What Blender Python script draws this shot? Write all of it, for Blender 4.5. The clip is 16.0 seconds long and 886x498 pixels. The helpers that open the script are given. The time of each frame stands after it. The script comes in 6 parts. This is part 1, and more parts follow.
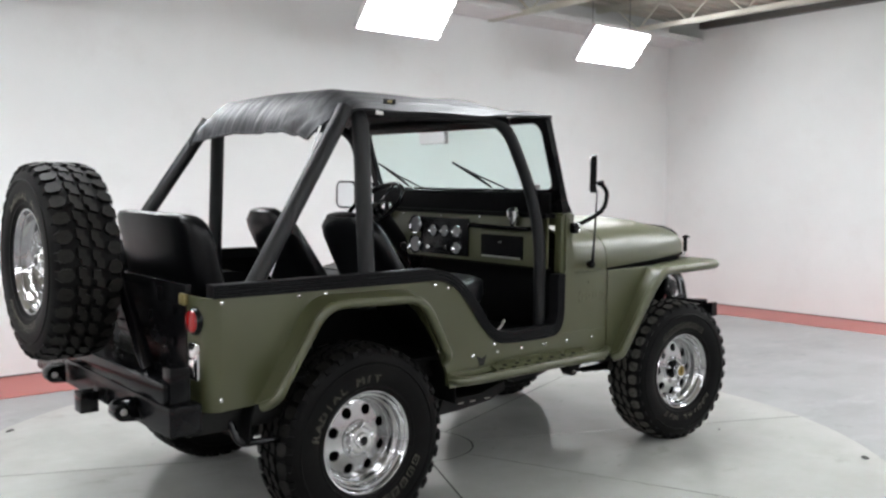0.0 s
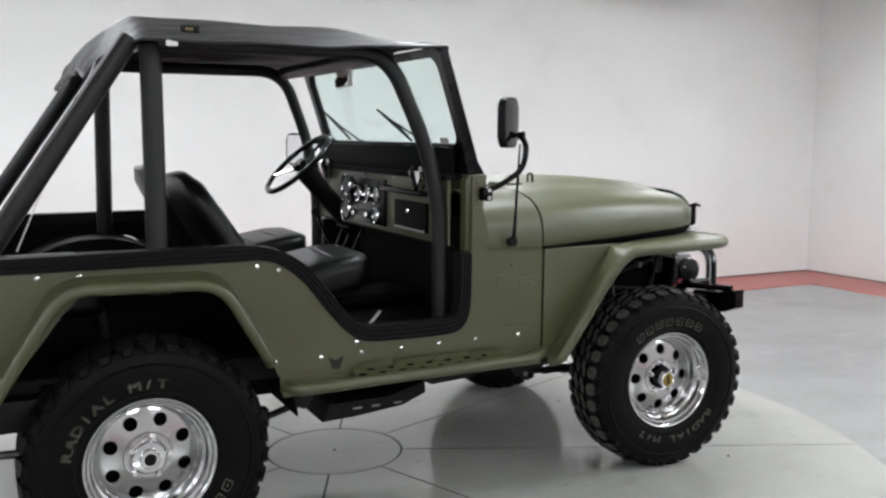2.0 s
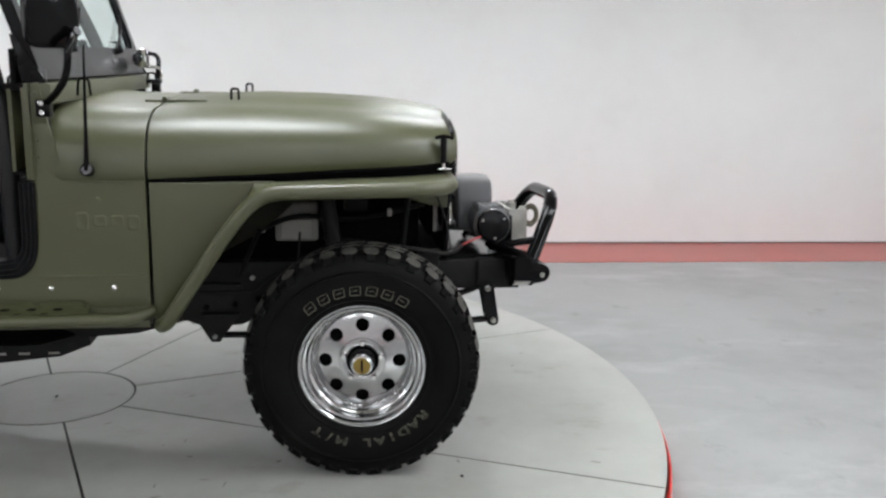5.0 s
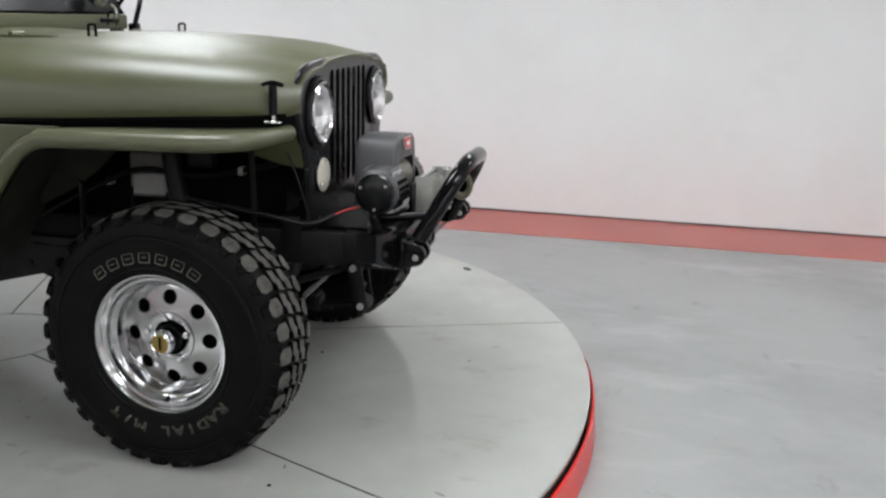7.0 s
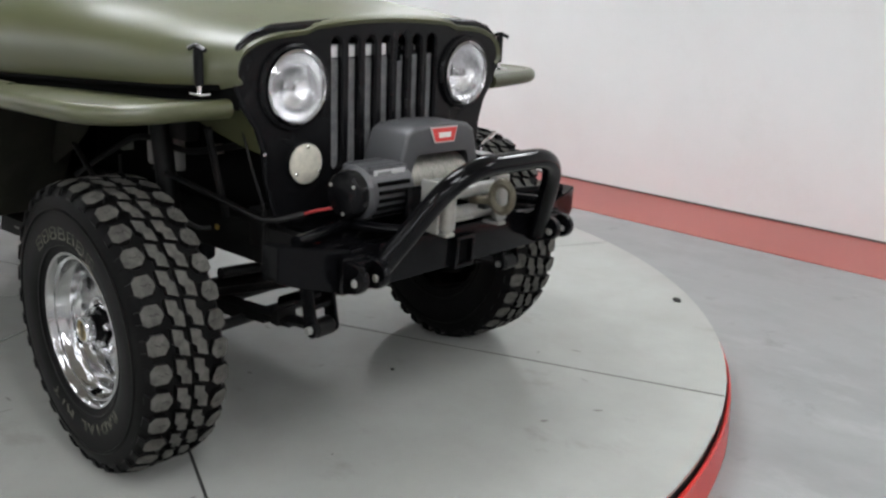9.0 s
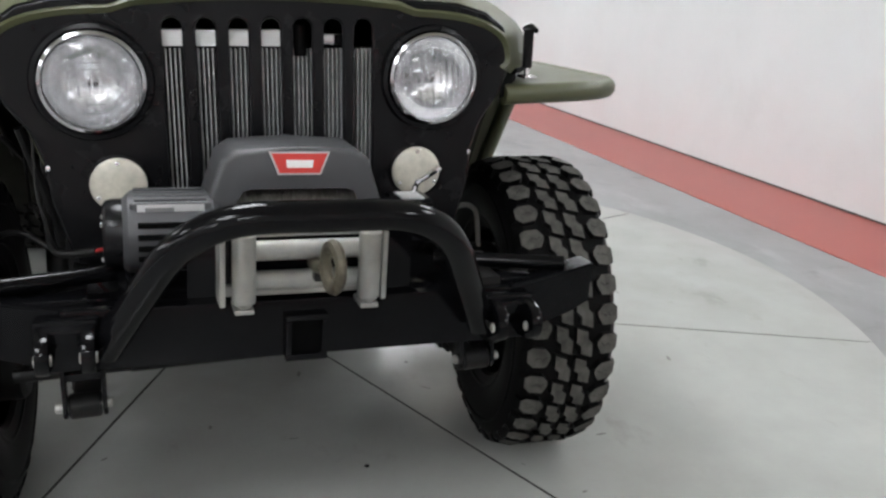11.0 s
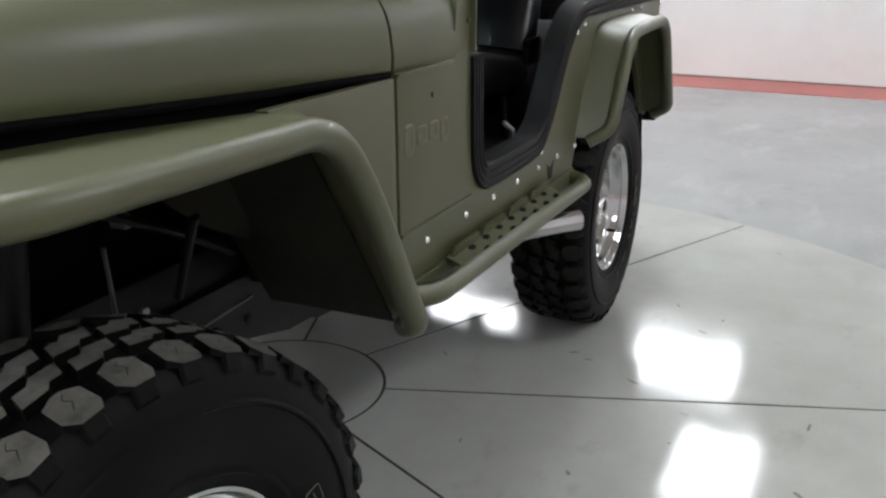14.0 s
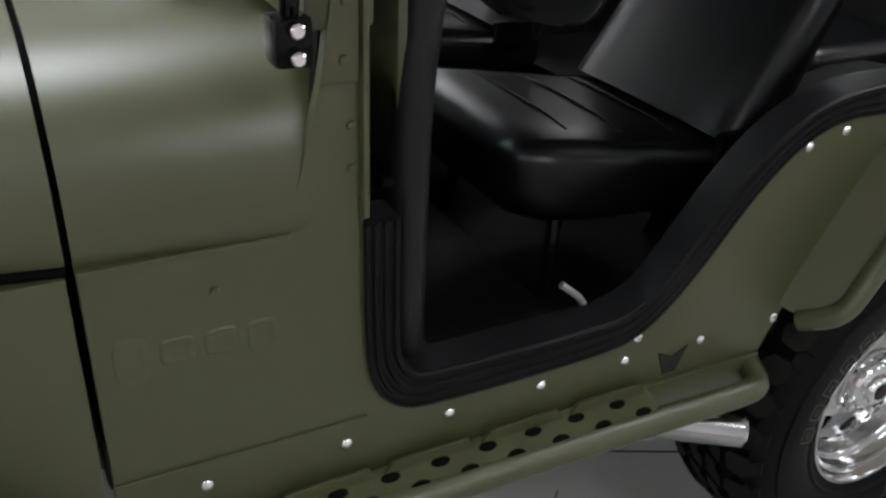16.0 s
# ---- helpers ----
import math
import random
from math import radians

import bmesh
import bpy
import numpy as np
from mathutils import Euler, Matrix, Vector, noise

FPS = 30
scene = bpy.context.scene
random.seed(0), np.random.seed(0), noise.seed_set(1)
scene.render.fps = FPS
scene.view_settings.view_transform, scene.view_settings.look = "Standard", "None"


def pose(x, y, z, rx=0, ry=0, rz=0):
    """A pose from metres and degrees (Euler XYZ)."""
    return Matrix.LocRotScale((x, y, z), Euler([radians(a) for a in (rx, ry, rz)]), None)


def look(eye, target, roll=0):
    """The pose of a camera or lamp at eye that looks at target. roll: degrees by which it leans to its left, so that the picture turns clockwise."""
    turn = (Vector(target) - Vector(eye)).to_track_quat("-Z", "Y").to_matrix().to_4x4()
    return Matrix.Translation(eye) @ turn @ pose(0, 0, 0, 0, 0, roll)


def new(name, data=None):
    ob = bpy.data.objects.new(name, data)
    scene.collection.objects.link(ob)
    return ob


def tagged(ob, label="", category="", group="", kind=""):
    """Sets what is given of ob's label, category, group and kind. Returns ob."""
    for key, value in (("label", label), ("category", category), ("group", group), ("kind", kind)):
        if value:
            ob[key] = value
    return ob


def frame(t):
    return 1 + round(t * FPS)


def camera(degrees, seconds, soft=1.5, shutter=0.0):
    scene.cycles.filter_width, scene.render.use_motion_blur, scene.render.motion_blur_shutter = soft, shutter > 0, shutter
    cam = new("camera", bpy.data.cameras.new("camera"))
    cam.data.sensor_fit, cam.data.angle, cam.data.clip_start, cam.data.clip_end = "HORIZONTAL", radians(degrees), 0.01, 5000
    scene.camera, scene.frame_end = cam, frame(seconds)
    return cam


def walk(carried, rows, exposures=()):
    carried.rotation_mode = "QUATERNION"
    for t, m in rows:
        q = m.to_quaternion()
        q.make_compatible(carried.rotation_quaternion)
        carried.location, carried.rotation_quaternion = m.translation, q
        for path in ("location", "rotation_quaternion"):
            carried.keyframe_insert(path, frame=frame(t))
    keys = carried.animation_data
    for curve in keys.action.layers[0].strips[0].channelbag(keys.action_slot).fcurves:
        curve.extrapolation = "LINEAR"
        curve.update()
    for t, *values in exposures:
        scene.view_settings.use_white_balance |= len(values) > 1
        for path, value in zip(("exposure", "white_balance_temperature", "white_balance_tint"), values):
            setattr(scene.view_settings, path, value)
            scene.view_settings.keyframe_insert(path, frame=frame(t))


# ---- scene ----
cam = camera(52.70, 16.0, soft=2.5)
PATH = [
    (0, (-2.976, -3.635, 1.359), (-1.7166, -2.0868, 1.2251), 0.06),
    (0.5, (-2.595, -3.609, 1.368), (-1.4141, -2.0031, 1.2092), 0.12),
    (1, (-2.185, -3.668, 1.368), (-1.1219, -1.9836, 1.1881), 0.19),
    (1.5, (-1.804, -3.657, 1.363), (-0.8390, -1.9169, 1.1594), 0.04),
    (2, (-1.404, -3.588, 1.359), (-0.5258, -1.8069, 1.1233), 0.13),
    (2.5, (-0.979, -3.643, 1.346), (-0.2242, -1.8094, 1.0861), 0.00),
    (3, (-0.589, -3.635, 1.312), (0.0750, -1.7684, 1.0414), -0.04),
    (3.5, (-0.161, -3.649, 1.343), (0.3740, -1.7468, 1.0311), 0.41),
    (4, (0.264, -3.609, 1.319), (0.6725, -1.6786, 0.9915), 0.66),
    (4.5, (0.652, -3.522, 1.321), (0.9575, -1.5796, 0.9563), 1.20),
    (5, (1.003, -3.454, 1.299), (1.2268, -1.5055, 0.9100), 1.07),
    (7.5, (2.551, -2.627, 1.255), (1.9568, -0.7885, 0.7369), 1.91),
    (8, (2.788, -2.343, 1.257), (1.9585, -0.6054, 0.7154), 1.95),
    (10.5, (3.248, -0.641, 1.238), (1.5512, 0.2322, 0.6407), 3.13),
    (11, (3.147, -0.228, 1.209), (1.3442, 0.4066, 0.6196), 2.43),
    (11.5, (2.947, 0.155, 1.175), (1.0773, 0.5517, 0.5852), 2.10),
    (12, (2.684, 0.449, 1.180), (0.8028, 0.6676, 0.5377), 2.66),
    (12.5, (2.463, 0.767, 1.178), (0.5776, 0.7147, 0.5138), 2.77),
    (13, (2.222, 1.018, 1.163), (0.3583, 0.7406, 0.4934), 1.81),
    (13.5, (1.946, 1.258, 1.188), (0.1443, 0.7318, 0.4972), 2.28),
    (14, (1.720, 1.491, 1.192), (0.0183, 0.6657, 0.5415), 0.17),
    (14.5, (1.405, 1.600, 1.245), (-0.1373, 0.5248, 0.5619), -0.30),
    (15, (1.019, 1.582, 1.353), (-0.3149, 0.3417, 0.5265), 3.49),
    (15.5, (0.719, 1.654, 1.426), (-0.3464, 0.2166, 0.5335), 2.68),
    (16, (0.422, 1.606, 1.459), (-0.3825, 0.0590, 0.4789), 2.92),
]
walk(cam, [(t, look(eye, target, roll)) for t, eye, target, roll in PATH], exposures=[(0.0, 0.18), (2.0, 0.18), (5.0, 0.06), (7.5, -0.06), (11.0, -0.03), (13.0, 0.13), (14.5, -0.08), (16.0, -0.16)])


# ---- world, lamps ----
world = bpy.data.worlds.new("world")
scene.world = world
world.use_nodes = True
world.node_tree.nodes["Background"].inputs[0].default_value = (0.8, 0.9, 1.0, 1)
world.node_tree.nodes["Background"].inputs[1].default_value = 0.02
LED_SOUTH, LED_WEST, LED_NORTH, LED_OVER, LED_MID, LED_DIM = 13.0, 20.0, 25.0, 28.0, 26.0, 8.0


# ---- mesh helpers ----
def finish(name, bm, mats, parent=None, label="", smooth=38):
    if isinstance(mats, bpy.types.Material):
        mats = [mats]
    bmesh.ops.recalc_face_normals(bm, faces=bm.faces[:])
    me = bpy.data.meshes.new(name)
    bm.to_mesh(me)
    bm.free()
    for m in mats:
        me.materials.append(m)
    if smooth:
        me.shade_smooth()
        me.set_sharp_from_angle(angle=radians(smooth))
    ob = new(name, me)
    if parent:
        ob.parent = parent
    if label:
        tagged(ob, label)
    return ob


def part(name, bm, mats, parent, label="", smooth=38):
    return finish(name, bm, mats, parent, label, smooth)


def thing(name, label, category, group="", kind=""):
    return tagged(new(name), label, category, group, kind)


def join(bm, other, m=None):
    me = bpy.data.meshes.new("tmp")
    if m is not None:
        bmesh.ops.transform(other, matrix=m, verts=other.verts[:])
    other.to_mesh(me)
    other.free()
    bm.from_mesh(me)
    bpy.data.meshes.remove(me)
    return bm


def box(x0, x1, y0, y1, z0, z1, bev=0.004, seg=2, bm=None, m=None):
    b = bmesh.new()
    bmesh.ops.create_cube(b, size=1, matrix=Matrix.Translation(((x0 + x1) / 2, (y0 + y1) / 2, (z0 + z1) / 2)) @ Matrix.Diagonal((x1 - x0, y1 - y0, z1 - z0, 1)))
    if bev:
        bmesh.ops.bevel(b, geom=b.edges[:], offset=bev, segments=seg, profile=0.6, affect="EDGES")
    if bm is None:
        if m is not None:
            bmesh.ops.transform(b, matrix=m, verts=b.verts[:])
        return b
    return join(bm, b, m)


AX = {"x": (1, 2, 0), "y": (0, 2, 1), "z": (0, 1, 2)}


def put(axis, u, v, w):
    p = [0, 0, 0]
    i, j, k = AX[axis]
    p[i], p[j], p[k] = u, v, w
    return Vector(p)


def slab(pts, axis, a, b, bev=0.0, bm=None, seg=2):
    """A prism over the outline pts (u, v), from a to b along the axis."""
    o = bmesh.new()
    lo = [o.verts.new(put(axis, u, v, a)) for u, v in pts]
    hi = [o.verts.new(put(axis, u, v, b)) for u, v in pts]
    f1, f2 = o.faces.new(lo), o.faces.new(hi[::-1])
    n = len(pts)
    for i in range(n):
        o.faces.new((lo[i], hi[i], hi[(i + 1) % n], lo[(i + 1) % n]))
    if bev:
        es = list({e for f in (f1, f2) for e in f.edges})
        bmesh.ops.bevel(o, geom=es, offset=bev, segments=seg, profile=0.6, affect="EDGES", clamp_overlap=True)
    if bm is None:
        return o
    return join(bm, o)


def fillet(pts, r, n=5, closed=False):
    """A polyline with its corners rounded."""
    pts = [Vector(p) for p in pts]
    out = []
    m = len(pts)
    for i, p in enumerate(pts):
        if not closed and i in (0, m - 1):
            out.append(p)
            continue
        a, b = pts[i - 1] - p, pts[(i + 1) % m] - p
        la, lb = a.length, b.length
        if la < 1e-6 or lb < 1e-6:
            out.append(p)
            continue
        k = min(r[i] if isinstance(r, (list, tuple)) else r, la * 0.49, lb * 0.49)
        pa, pb = p + a / la * k, p + b / lb * k
        for j in range(n + 1):
            t = j / n
            out.append(pa * (1 - t) ** 2 + p * 2 * t * (1 - t) + pb * t * t)
    return out


def tube(pts, r, n=12, closed=False, bm=None, cap=True, flat=1.0, up=None):
    """A round bar along a polyline; r may be a list."""
    pts = [Vector(p) for p in pts]
    b = bmesh.new() if bm is None else bm
    m = len(pts)
    rings = []
    nrm = None
    for i, p in enumerate(pts):
        if closed:
            d = pts[(i + 1) % m] - pts[i - 1]
        else:
            d = pts[min(i + 1, m - 1)] - pts[max(i - 1, 0)]
        d.normalize()
        if nrm is None:
            nrm = Vector(up) if up else (Vector((0, 0, 1)) if abs(d.z) < 0.9 else Vector((1, 0, 0)))
        nrm = (nrm - d * nrm.dot(d)).normalized()
        bi = d.cross(nrm)
        rr = r[i] if isinstance(r, (list, tuple)) else r
        rings.append([b.verts.new(p + nrm * (math.cos(2 * math.pi * k / n) * rr * flat) + bi * (math.sin(2 * math.pi * k / n) * rr)) for k in range(n)])
    for i in range(m if closed else m - 1):
        A, B = rings[i], rings[(i + 1) % m]
        for k in range(n):
            b.faces.new((A[k], A[(k + 1) % n], B[(k + 1) % n], B[k]))
    if cap and not closed:
        b.faces.new(rings[0][::-1])
        b.faces.new(rings[-1])
    return b


def lathe(profile, n=48, m=None, bm=None, mat=0, closed=False):
    """A turned form: profile of (radius, height) round z."""
    b = bmesh.new()
    rings = []
    for r, h in profile:
        if r < 1e-5:
            rings.append([b.verts.new((0, 0, h))])
        else:
            rings.append([b.verts.new((r * math.cos(2 * math.pi * k / n), r * math.sin(2 * math.pi * k / n), h)) for k in range(n)])
    pairs = list(zip(rings, rings[1:])) + ([(rings[-1], rings[0])] if closed else [])
    for A, B in pairs:
        for k in range(n):
            q = [A[k % len(A)], A[(k + 1) % len(A)], B[(k + 1) % len(B)], B[k % len(B)]]
            q = [v for i, v in enumerate(q) if v not in q[:i]]
            if len(q) > 2:
                f = b.faces.new(q)
                f.material_index = mat
    if bm is None:
        if m is not None:
            bmesh.ops.transform(b, matrix=m, verts=b.verts[:])
        return b
    return join(bm, b, m)


def loft(rings, bm=None, closed=False, caps=False):
    b = bmesh.new() if bm is None else bm
    vs = [[b.verts.new(p) for p in r] for r in rings]
    n = len(rings[0])
    for A, B in zip(vs, vs[1:]):
        for k in range(n if closed else n - 1):
            b.faces.new((A[k], A[(k + 1) % n], B[(k + 1) % n], B[k]))
    if caps:
        b.faces.new(vs[0][::-1])
        b.faces.new(vs[-1])
    return b


def thick(bm, t):
    """Gives an open sheet a thickness t."""
    bmesh.ops.recalc_face_normals(bm, faces=bm.faces[:])
    bmesh.ops.solidify(bm, geom=bm.faces[:], thickness=t)
    return bm


def mirrored(ob, name=None):
    """The same part on the other side of the vehicle."""
    me = ob.data.copy()
    me.transform(Matrix.Diagonal((1, -1, 1, 1)))
    me.flip_normals()
    o = new(name or ob.name.split(".")[0], me)
    o.parent = ob.parent
    if "label" in ob:
        o["label"] = ob["label"]
    return o


def along(p, q):
    """A pose with z from p towards q."""
    d = Vector(q) - Vector(p)
    return Matrix.Translation(p) @ d.to_track_quat("Z", "Y").to_matrix().to_4x4()


def rod(p, q, r, n=14, bev=0.0, bm=None):
    L = (Vector(q) - Vector(p)).length
    pr = [(0, 0), (r - bev, 0), (r, bev), (r, L - bev), (r - bev, L), (0, L)] if bev else [(0, 0), (r, 0), (r, L), (0, L)]
    return lathe(pr, n, along(p, q), bm)


# ---- materials ----
def material(name, base, rough=0.5, metal=0.0, var=0.0, vscale=8.0, bump=0.0, bscale=200.0, rvar=0.0, second=None, mixscale=3.0, mixlo=0.45, mixhi=0.65, spec=0.5, coat=0.0, sheen=0.0, dist=0.002, coatrough=0.1):
    m = bpy.data.materials.new(name)
    m.use_nodes = True
    nt = m.node_tree
    b = nt.nodes["Principled BSDF"]
    b.inputs["Base Color"].default_value = (*base, 1)
    b.inputs["Roughness"].default_value = rough
    b.inputs["Metallic"].default_value = metal
    b.inputs["Specular IOR Level"].default_value = spec
    b.inputs["Coat Weight"].default_value = coat
    b.inputs["Coat Roughness"].default_value = coatrough
    b.inputs["Sheen Weight"].default_value = sheen
    tc = nt.nodes.new("ShaderNodeTexCoord")

    def tex(scale, detail=5, rgh=0.6):
        n = nt.nodes.new("ShaderNodeTexNoise")
        n.inputs["Scale"].default_value = scale
        n.inputs["Detail"].default_value = detail
        n.inputs["Roughness"].default_value = rgh
        nt.links.new(tc.outputs["Object"], n.inputs["Vector"])
        return n

    def ramp(src, lo, hi, a, c):
        r = nt.nodes.new("ShaderNodeMapRange")
        r.inputs["From Min"].default_value, r.inputs["From Max"].default_value = lo, hi
        r.inputs["To Min"].default_value, r.inputs["To Max"].default_value = a, c
        nt.links.new(src, r.inputs["Value"])
        return r.outputs["Result"]

    col = None
    if second is not None:
        mx = nt.nodes.new("ShaderNodeMix")
        mx.data_type = "RGBA"
        mx.inputs["A"].default_value = (*base, 1)
        mx.inputs["B"].default_value = (*second, 1)
        nt.links.new(ramp(tex(mixscale, 7, 0.65).outputs["Fac"], mixlo, mixhi, 0, 1), mx.inputs["Factor"])
        col = mx.outputs["Result"]
    if var:
        hs = nt.nodes.new("ShaderNodeHueSaturation")
        if col is None:
            hs.inputs["Color"].default_value = (*base, 1)
        else:
            nt.links.new(col, hs.inputs["Color"])
        nt.links.new(ramp(tex(vscale).outputs["Fac"], 0.3, 0.7, 1 - var, 1 + var), hs.inputs["Value"])
        col = hs.outputs["Color"]
    if col is not None:
        nt.links.new(col, b.inputs["Base Color"])
    if rvar:
        nt.links.new(ramp(tex(vscale * 0.7 + 1).outputs["Fac"], 0.3, 0.7, max(0.02, rough - rvar), rough + rvar), b.inputs["Roughness"])
    if bump:
        bp = nt.nodes.new("ShaderNodeBump")
        bp.inputs["Strength"].default_value = bump
        bp.inputs["Distance"].default_value = dist
        nt.links.new(tex(bscale, 3).outputs["Fac"], bp.inputs["Height"])
        nt.links.new(bp.outputs["Normal"], b.inputs["Normal"])
    return m


def glow(name, color, strength):
    m = bpy.data.materials.new(name)
    m.use_nodes = True
    b = m.node_tree.nodes["Principled BSDF"]
    b.inputs["Base Color"].default_value = (0.8, 0.8, 0.8, 1)
    b.inputs["Emission Color"].default_value = (*color, 1)
    b.inputs["Emission Strength"].default_value = strength
    return m


def glass(name, tint, rough=0.02, ior=1.45):
    m = bpy.data.materials.new(name)
    m.use_nodes = True
    b = m.node_tree.nodes["Principled BSDF"]
    b.inputs["Base Color"].default_value = (*tint, 1)
    b.inputs["Roughness"].default_value = rough
    b.inputs["Transmission Weight"].default_value = 1.0
    b.inputs["IOR"].default_value = ior
    return m


OLIVE = material("olive_satin_paint", (0.0525, 0.0560, 0.0235), 0.41, spec=0.62, var=0.05, vscale=3, rvar=0.03, bump=0.05, bscale=320)
# grimy undercoat, darkened further to hold the shade under the fender
SHADECOAT = material("grimy_shaded_wheel_house_undercoat", (0.012, 0.012, 0.008), 0.75, spec=0.15, var=0.3, vscale=10, second=(0.018, 0.0175, 0.014), mixscale=7, mixlo=0.5, mixhi=0.75, bump=0.3, bscale=120)
GRIP = material("rough_olive_step_paint", (0.052, 0.055, 0.025), 0.7, spec=0.2, var=0.12, vscale=20, bump=0.3, bscale=300)
TRIM = material("black_rubber_trim", (0.0042, 0.0042, 0.0048), 0.5, spec=0.14, var=0.25, vscale=18, bump=0.15, bscale=500)
LINER = material("black_bed_liner", (0.0022, 0.0022, 0.0024), 0.65, spec=0.09, var=0.2, vscale=20, bump=0.4, bscale=260)
BLACK = material("black_paint", (0.005, 0.005, 0.0055), 0.24, spec=0.17, var=0.2, vscale=9, rvar=0.06, bump=0.05, bscale=240)
GLOSSBLACK = material("gloss_black_powder_coat", (0.0026, 0.0026, 0.003), 0.10, spec=0.15, var=0.2, vscale=9, rvar=0.06, bump=0.08, bscale=180)
CAGEPAINT = material("matt_black_tube_coating", (0.0080, 0.0082, 0.0090), 0.44, spec=0.28, var=0.12, vscale=9, rvar=0.04, bump=0.06, bscale=260)
CHASSIS = material("grimy_black_chassis", (0.0048, 0.0046, 0.0044), 0.5, spec=0.22, var=0.4, vscale=14, second=(0.017, 0.0155, 0.0135), mixscale=9, mixlo=0.6, mixhi=0.8, bump=0.25, bscale=90)
VINYL = material("black_vinyl", (0.002, 0.0021, 0.0026), 0.32, spec=0.21, var=0.12, vscale=14, rvar=0.02, bump=0.05, bscale=520)
CANVAS = material("black_vinyl_canvas", (0.017, 0.018, 0.0205), 0.48, spec=0.32, var=0.12, vscale=9, rvar=0.03, bump=0.12, bscale=520)
RUBBER = material("tyre_rubber", (0.0034, 0.0033, 0.0033), 0.5, spec=0.08, var=0.3, vscale=10, second=(0.0055, 0.0052, 0.0049), mixscale=6, mixlo=0.5, mixhi=0.75, bump=0.1, bscale=150)
TREADTOP = material("scuffed_tread_rubber", (0.075, 0.073, 0.065), 0.8, spec=0.25, var=0.3, vscale=26, second=(0.045, 0.044, 0.039), mixscale=30, bump=0.2, bscale=180)
DARKTREAD = material("unworn_and_shaded_tread_rubber", (0.011, 0.0103, 0.009), 0.6, spec=0.16, var=0.3, vscale=24, bump=0.2, bscale=180)
LETTER = material("faded_white_lettering", (0.125, 0.12, 0.09), 0.7, var=0.3, vscale=30)
ALLOY = material("polished_aluminium", (0.46, 0.46, 0.465), 0.13, metal=1.0, var=0.06, vscale=12, rvar=0.06, bump=0.03, bscale=60)
CHROME = material("chrome", (0.78, 0.78, 0.79), 0.07, metal=1.0, var=0.05, vscale=20)
STEEL = material("zinc_plated_steel", (0.29, 0.29, 0.275), 0.46, metal=0.5, var=0.18, vscale=14, rvar=0.1, second=(0.34, 0.33, 0.29), mixscale=12, bump=0.1, bscale=120)
RUSTY = material("tarnished_steel", (0.10, 0.09, 0.062), 0.55, metal=0.4, var=0.3, vscale=40, second=(0.05, 0.04, 0.028), mixscale=25, bump=0.3, bscale=120)
BRASSDULL = material("dull_brass_plate", (0.16, 0.13, 0.05), 0.45, metal=0.5, var=0.2, vscale=30)
BRASS = material("gold_hub_emblem", (0.24, 0.165, 0.04), 0.35, metal=0.6, var=0.1)
# near black for seals and hoses; elsewhere it paints the shade inside holes
SHADEBLACK = material("black_seal_and_recess_shade", (0.0018, 0.0018, 0.0018), 0.85, spec=0.06, var=0.1)
WINCHGREY = material("grey_textured_plastic", (0.042, 0.0425, 0.045), 0.42, var=0.1, vscale=8, bump=0.35, bscale=600)
LABELRED = material("red_label", (0.52, 0.035, 0.028), 0.4, var=0.08)
WHITE = material("white_plastic", (0.72, 0.72, 0.70), 0.45, var=0.05)
SILVER = material("silver_label", (0.55, 0.55, 0.55), 0.35, metal=0.6, var=0.1)
REDLENS = material("red_lens", (0.26, 0.008, 0.008), 0.12, var=0.1, vscale=60, coat=0.6)
MARKER = material("yellowed_clear_lens", (0.46, 0.44, 0.37), 0.3, var=0.18, vscale=40, bump=0.3, bscale=140, coat=0.5)
GAUGE = material("gauge_face", (0.16, 0.16, 0.16), 0.35, var=0.2)
WIRE_RED = material("red_cable_sleeve", (0.30, 0.02, 0.02), 0.5, var=0.1)
HOSE = material("grey_brake_hose", (0.27, 0.26, 0.24), 0.5, var=0.2)
RADIATOR = material("radiator_fins", (0.36, 0.36, 0.355), 0.4, metal=0.4, var=0.3, vscale=40)
ROPE = material("steel_winch_rope", (0.22, 0.21, 0.185), 0.5, metal=0.5, var=0.3, vscale=60)
BULB = glass("headlight_glass", (0.99, 0.995, 1.0), 0.07)
REFLECTOR = material("headlight_reflector", (0.92, 0.92, 0.93), 0.24, metal=1.0, var=0.04, vscale=30, bump=0.05, bscale=30, dist=0.006)
TINT = glass("green_tinted_glass", (0.84, 0.965, 0.938), 0.0, 1.1)
MIRROR = material("mirror_face", (0.8, 0.82, 0.83), 0.03, metal=1.0)
FLOORPAINT = material("grey_epoxy_floor", (0.285, 0.289, 0.289), 0.25, var=0.04, vscale=0.7, second=(0.245, 0.248, 0.248), mixscale=0.9, mixlo=0.40, mixhi=0.85, bump=0.02, bscale=12)
DISC = material("pale_grey_disc_coating", (0.36, 0.364, 0.344), 0.10, spec=0.56, var=0.05, vscale=4.0, rvar=0.05, second=(0.32, 0.32, 0.30), mixscale=2.2, mixlo=0.4, mixhi=0.9, bump=0.03, bscale=40)
STRIPE = material("red_floor_paint", (0.40, 0.080, 0.066), 0.32, var=0.05, vscale=1.5)
SKIRT = material("bright_red_paint", (0.55, 0.02, 0.015), 0.28, var=0.06, vscale=5)
WALL = material("white_wall_paint", (0.79, 0.805, 0.80), 0.7, var=0.025, vscale=1.2, bump=0.15, bscale=70, second=(0.77, 0.772, 0.764), mixscale=1.5, mixlo=0.5, mixhi=0.8)
DECK = material("cream_steel_deck", (0.62, 0.60, 0.52), 0.55, var=0.06, vscale=3)
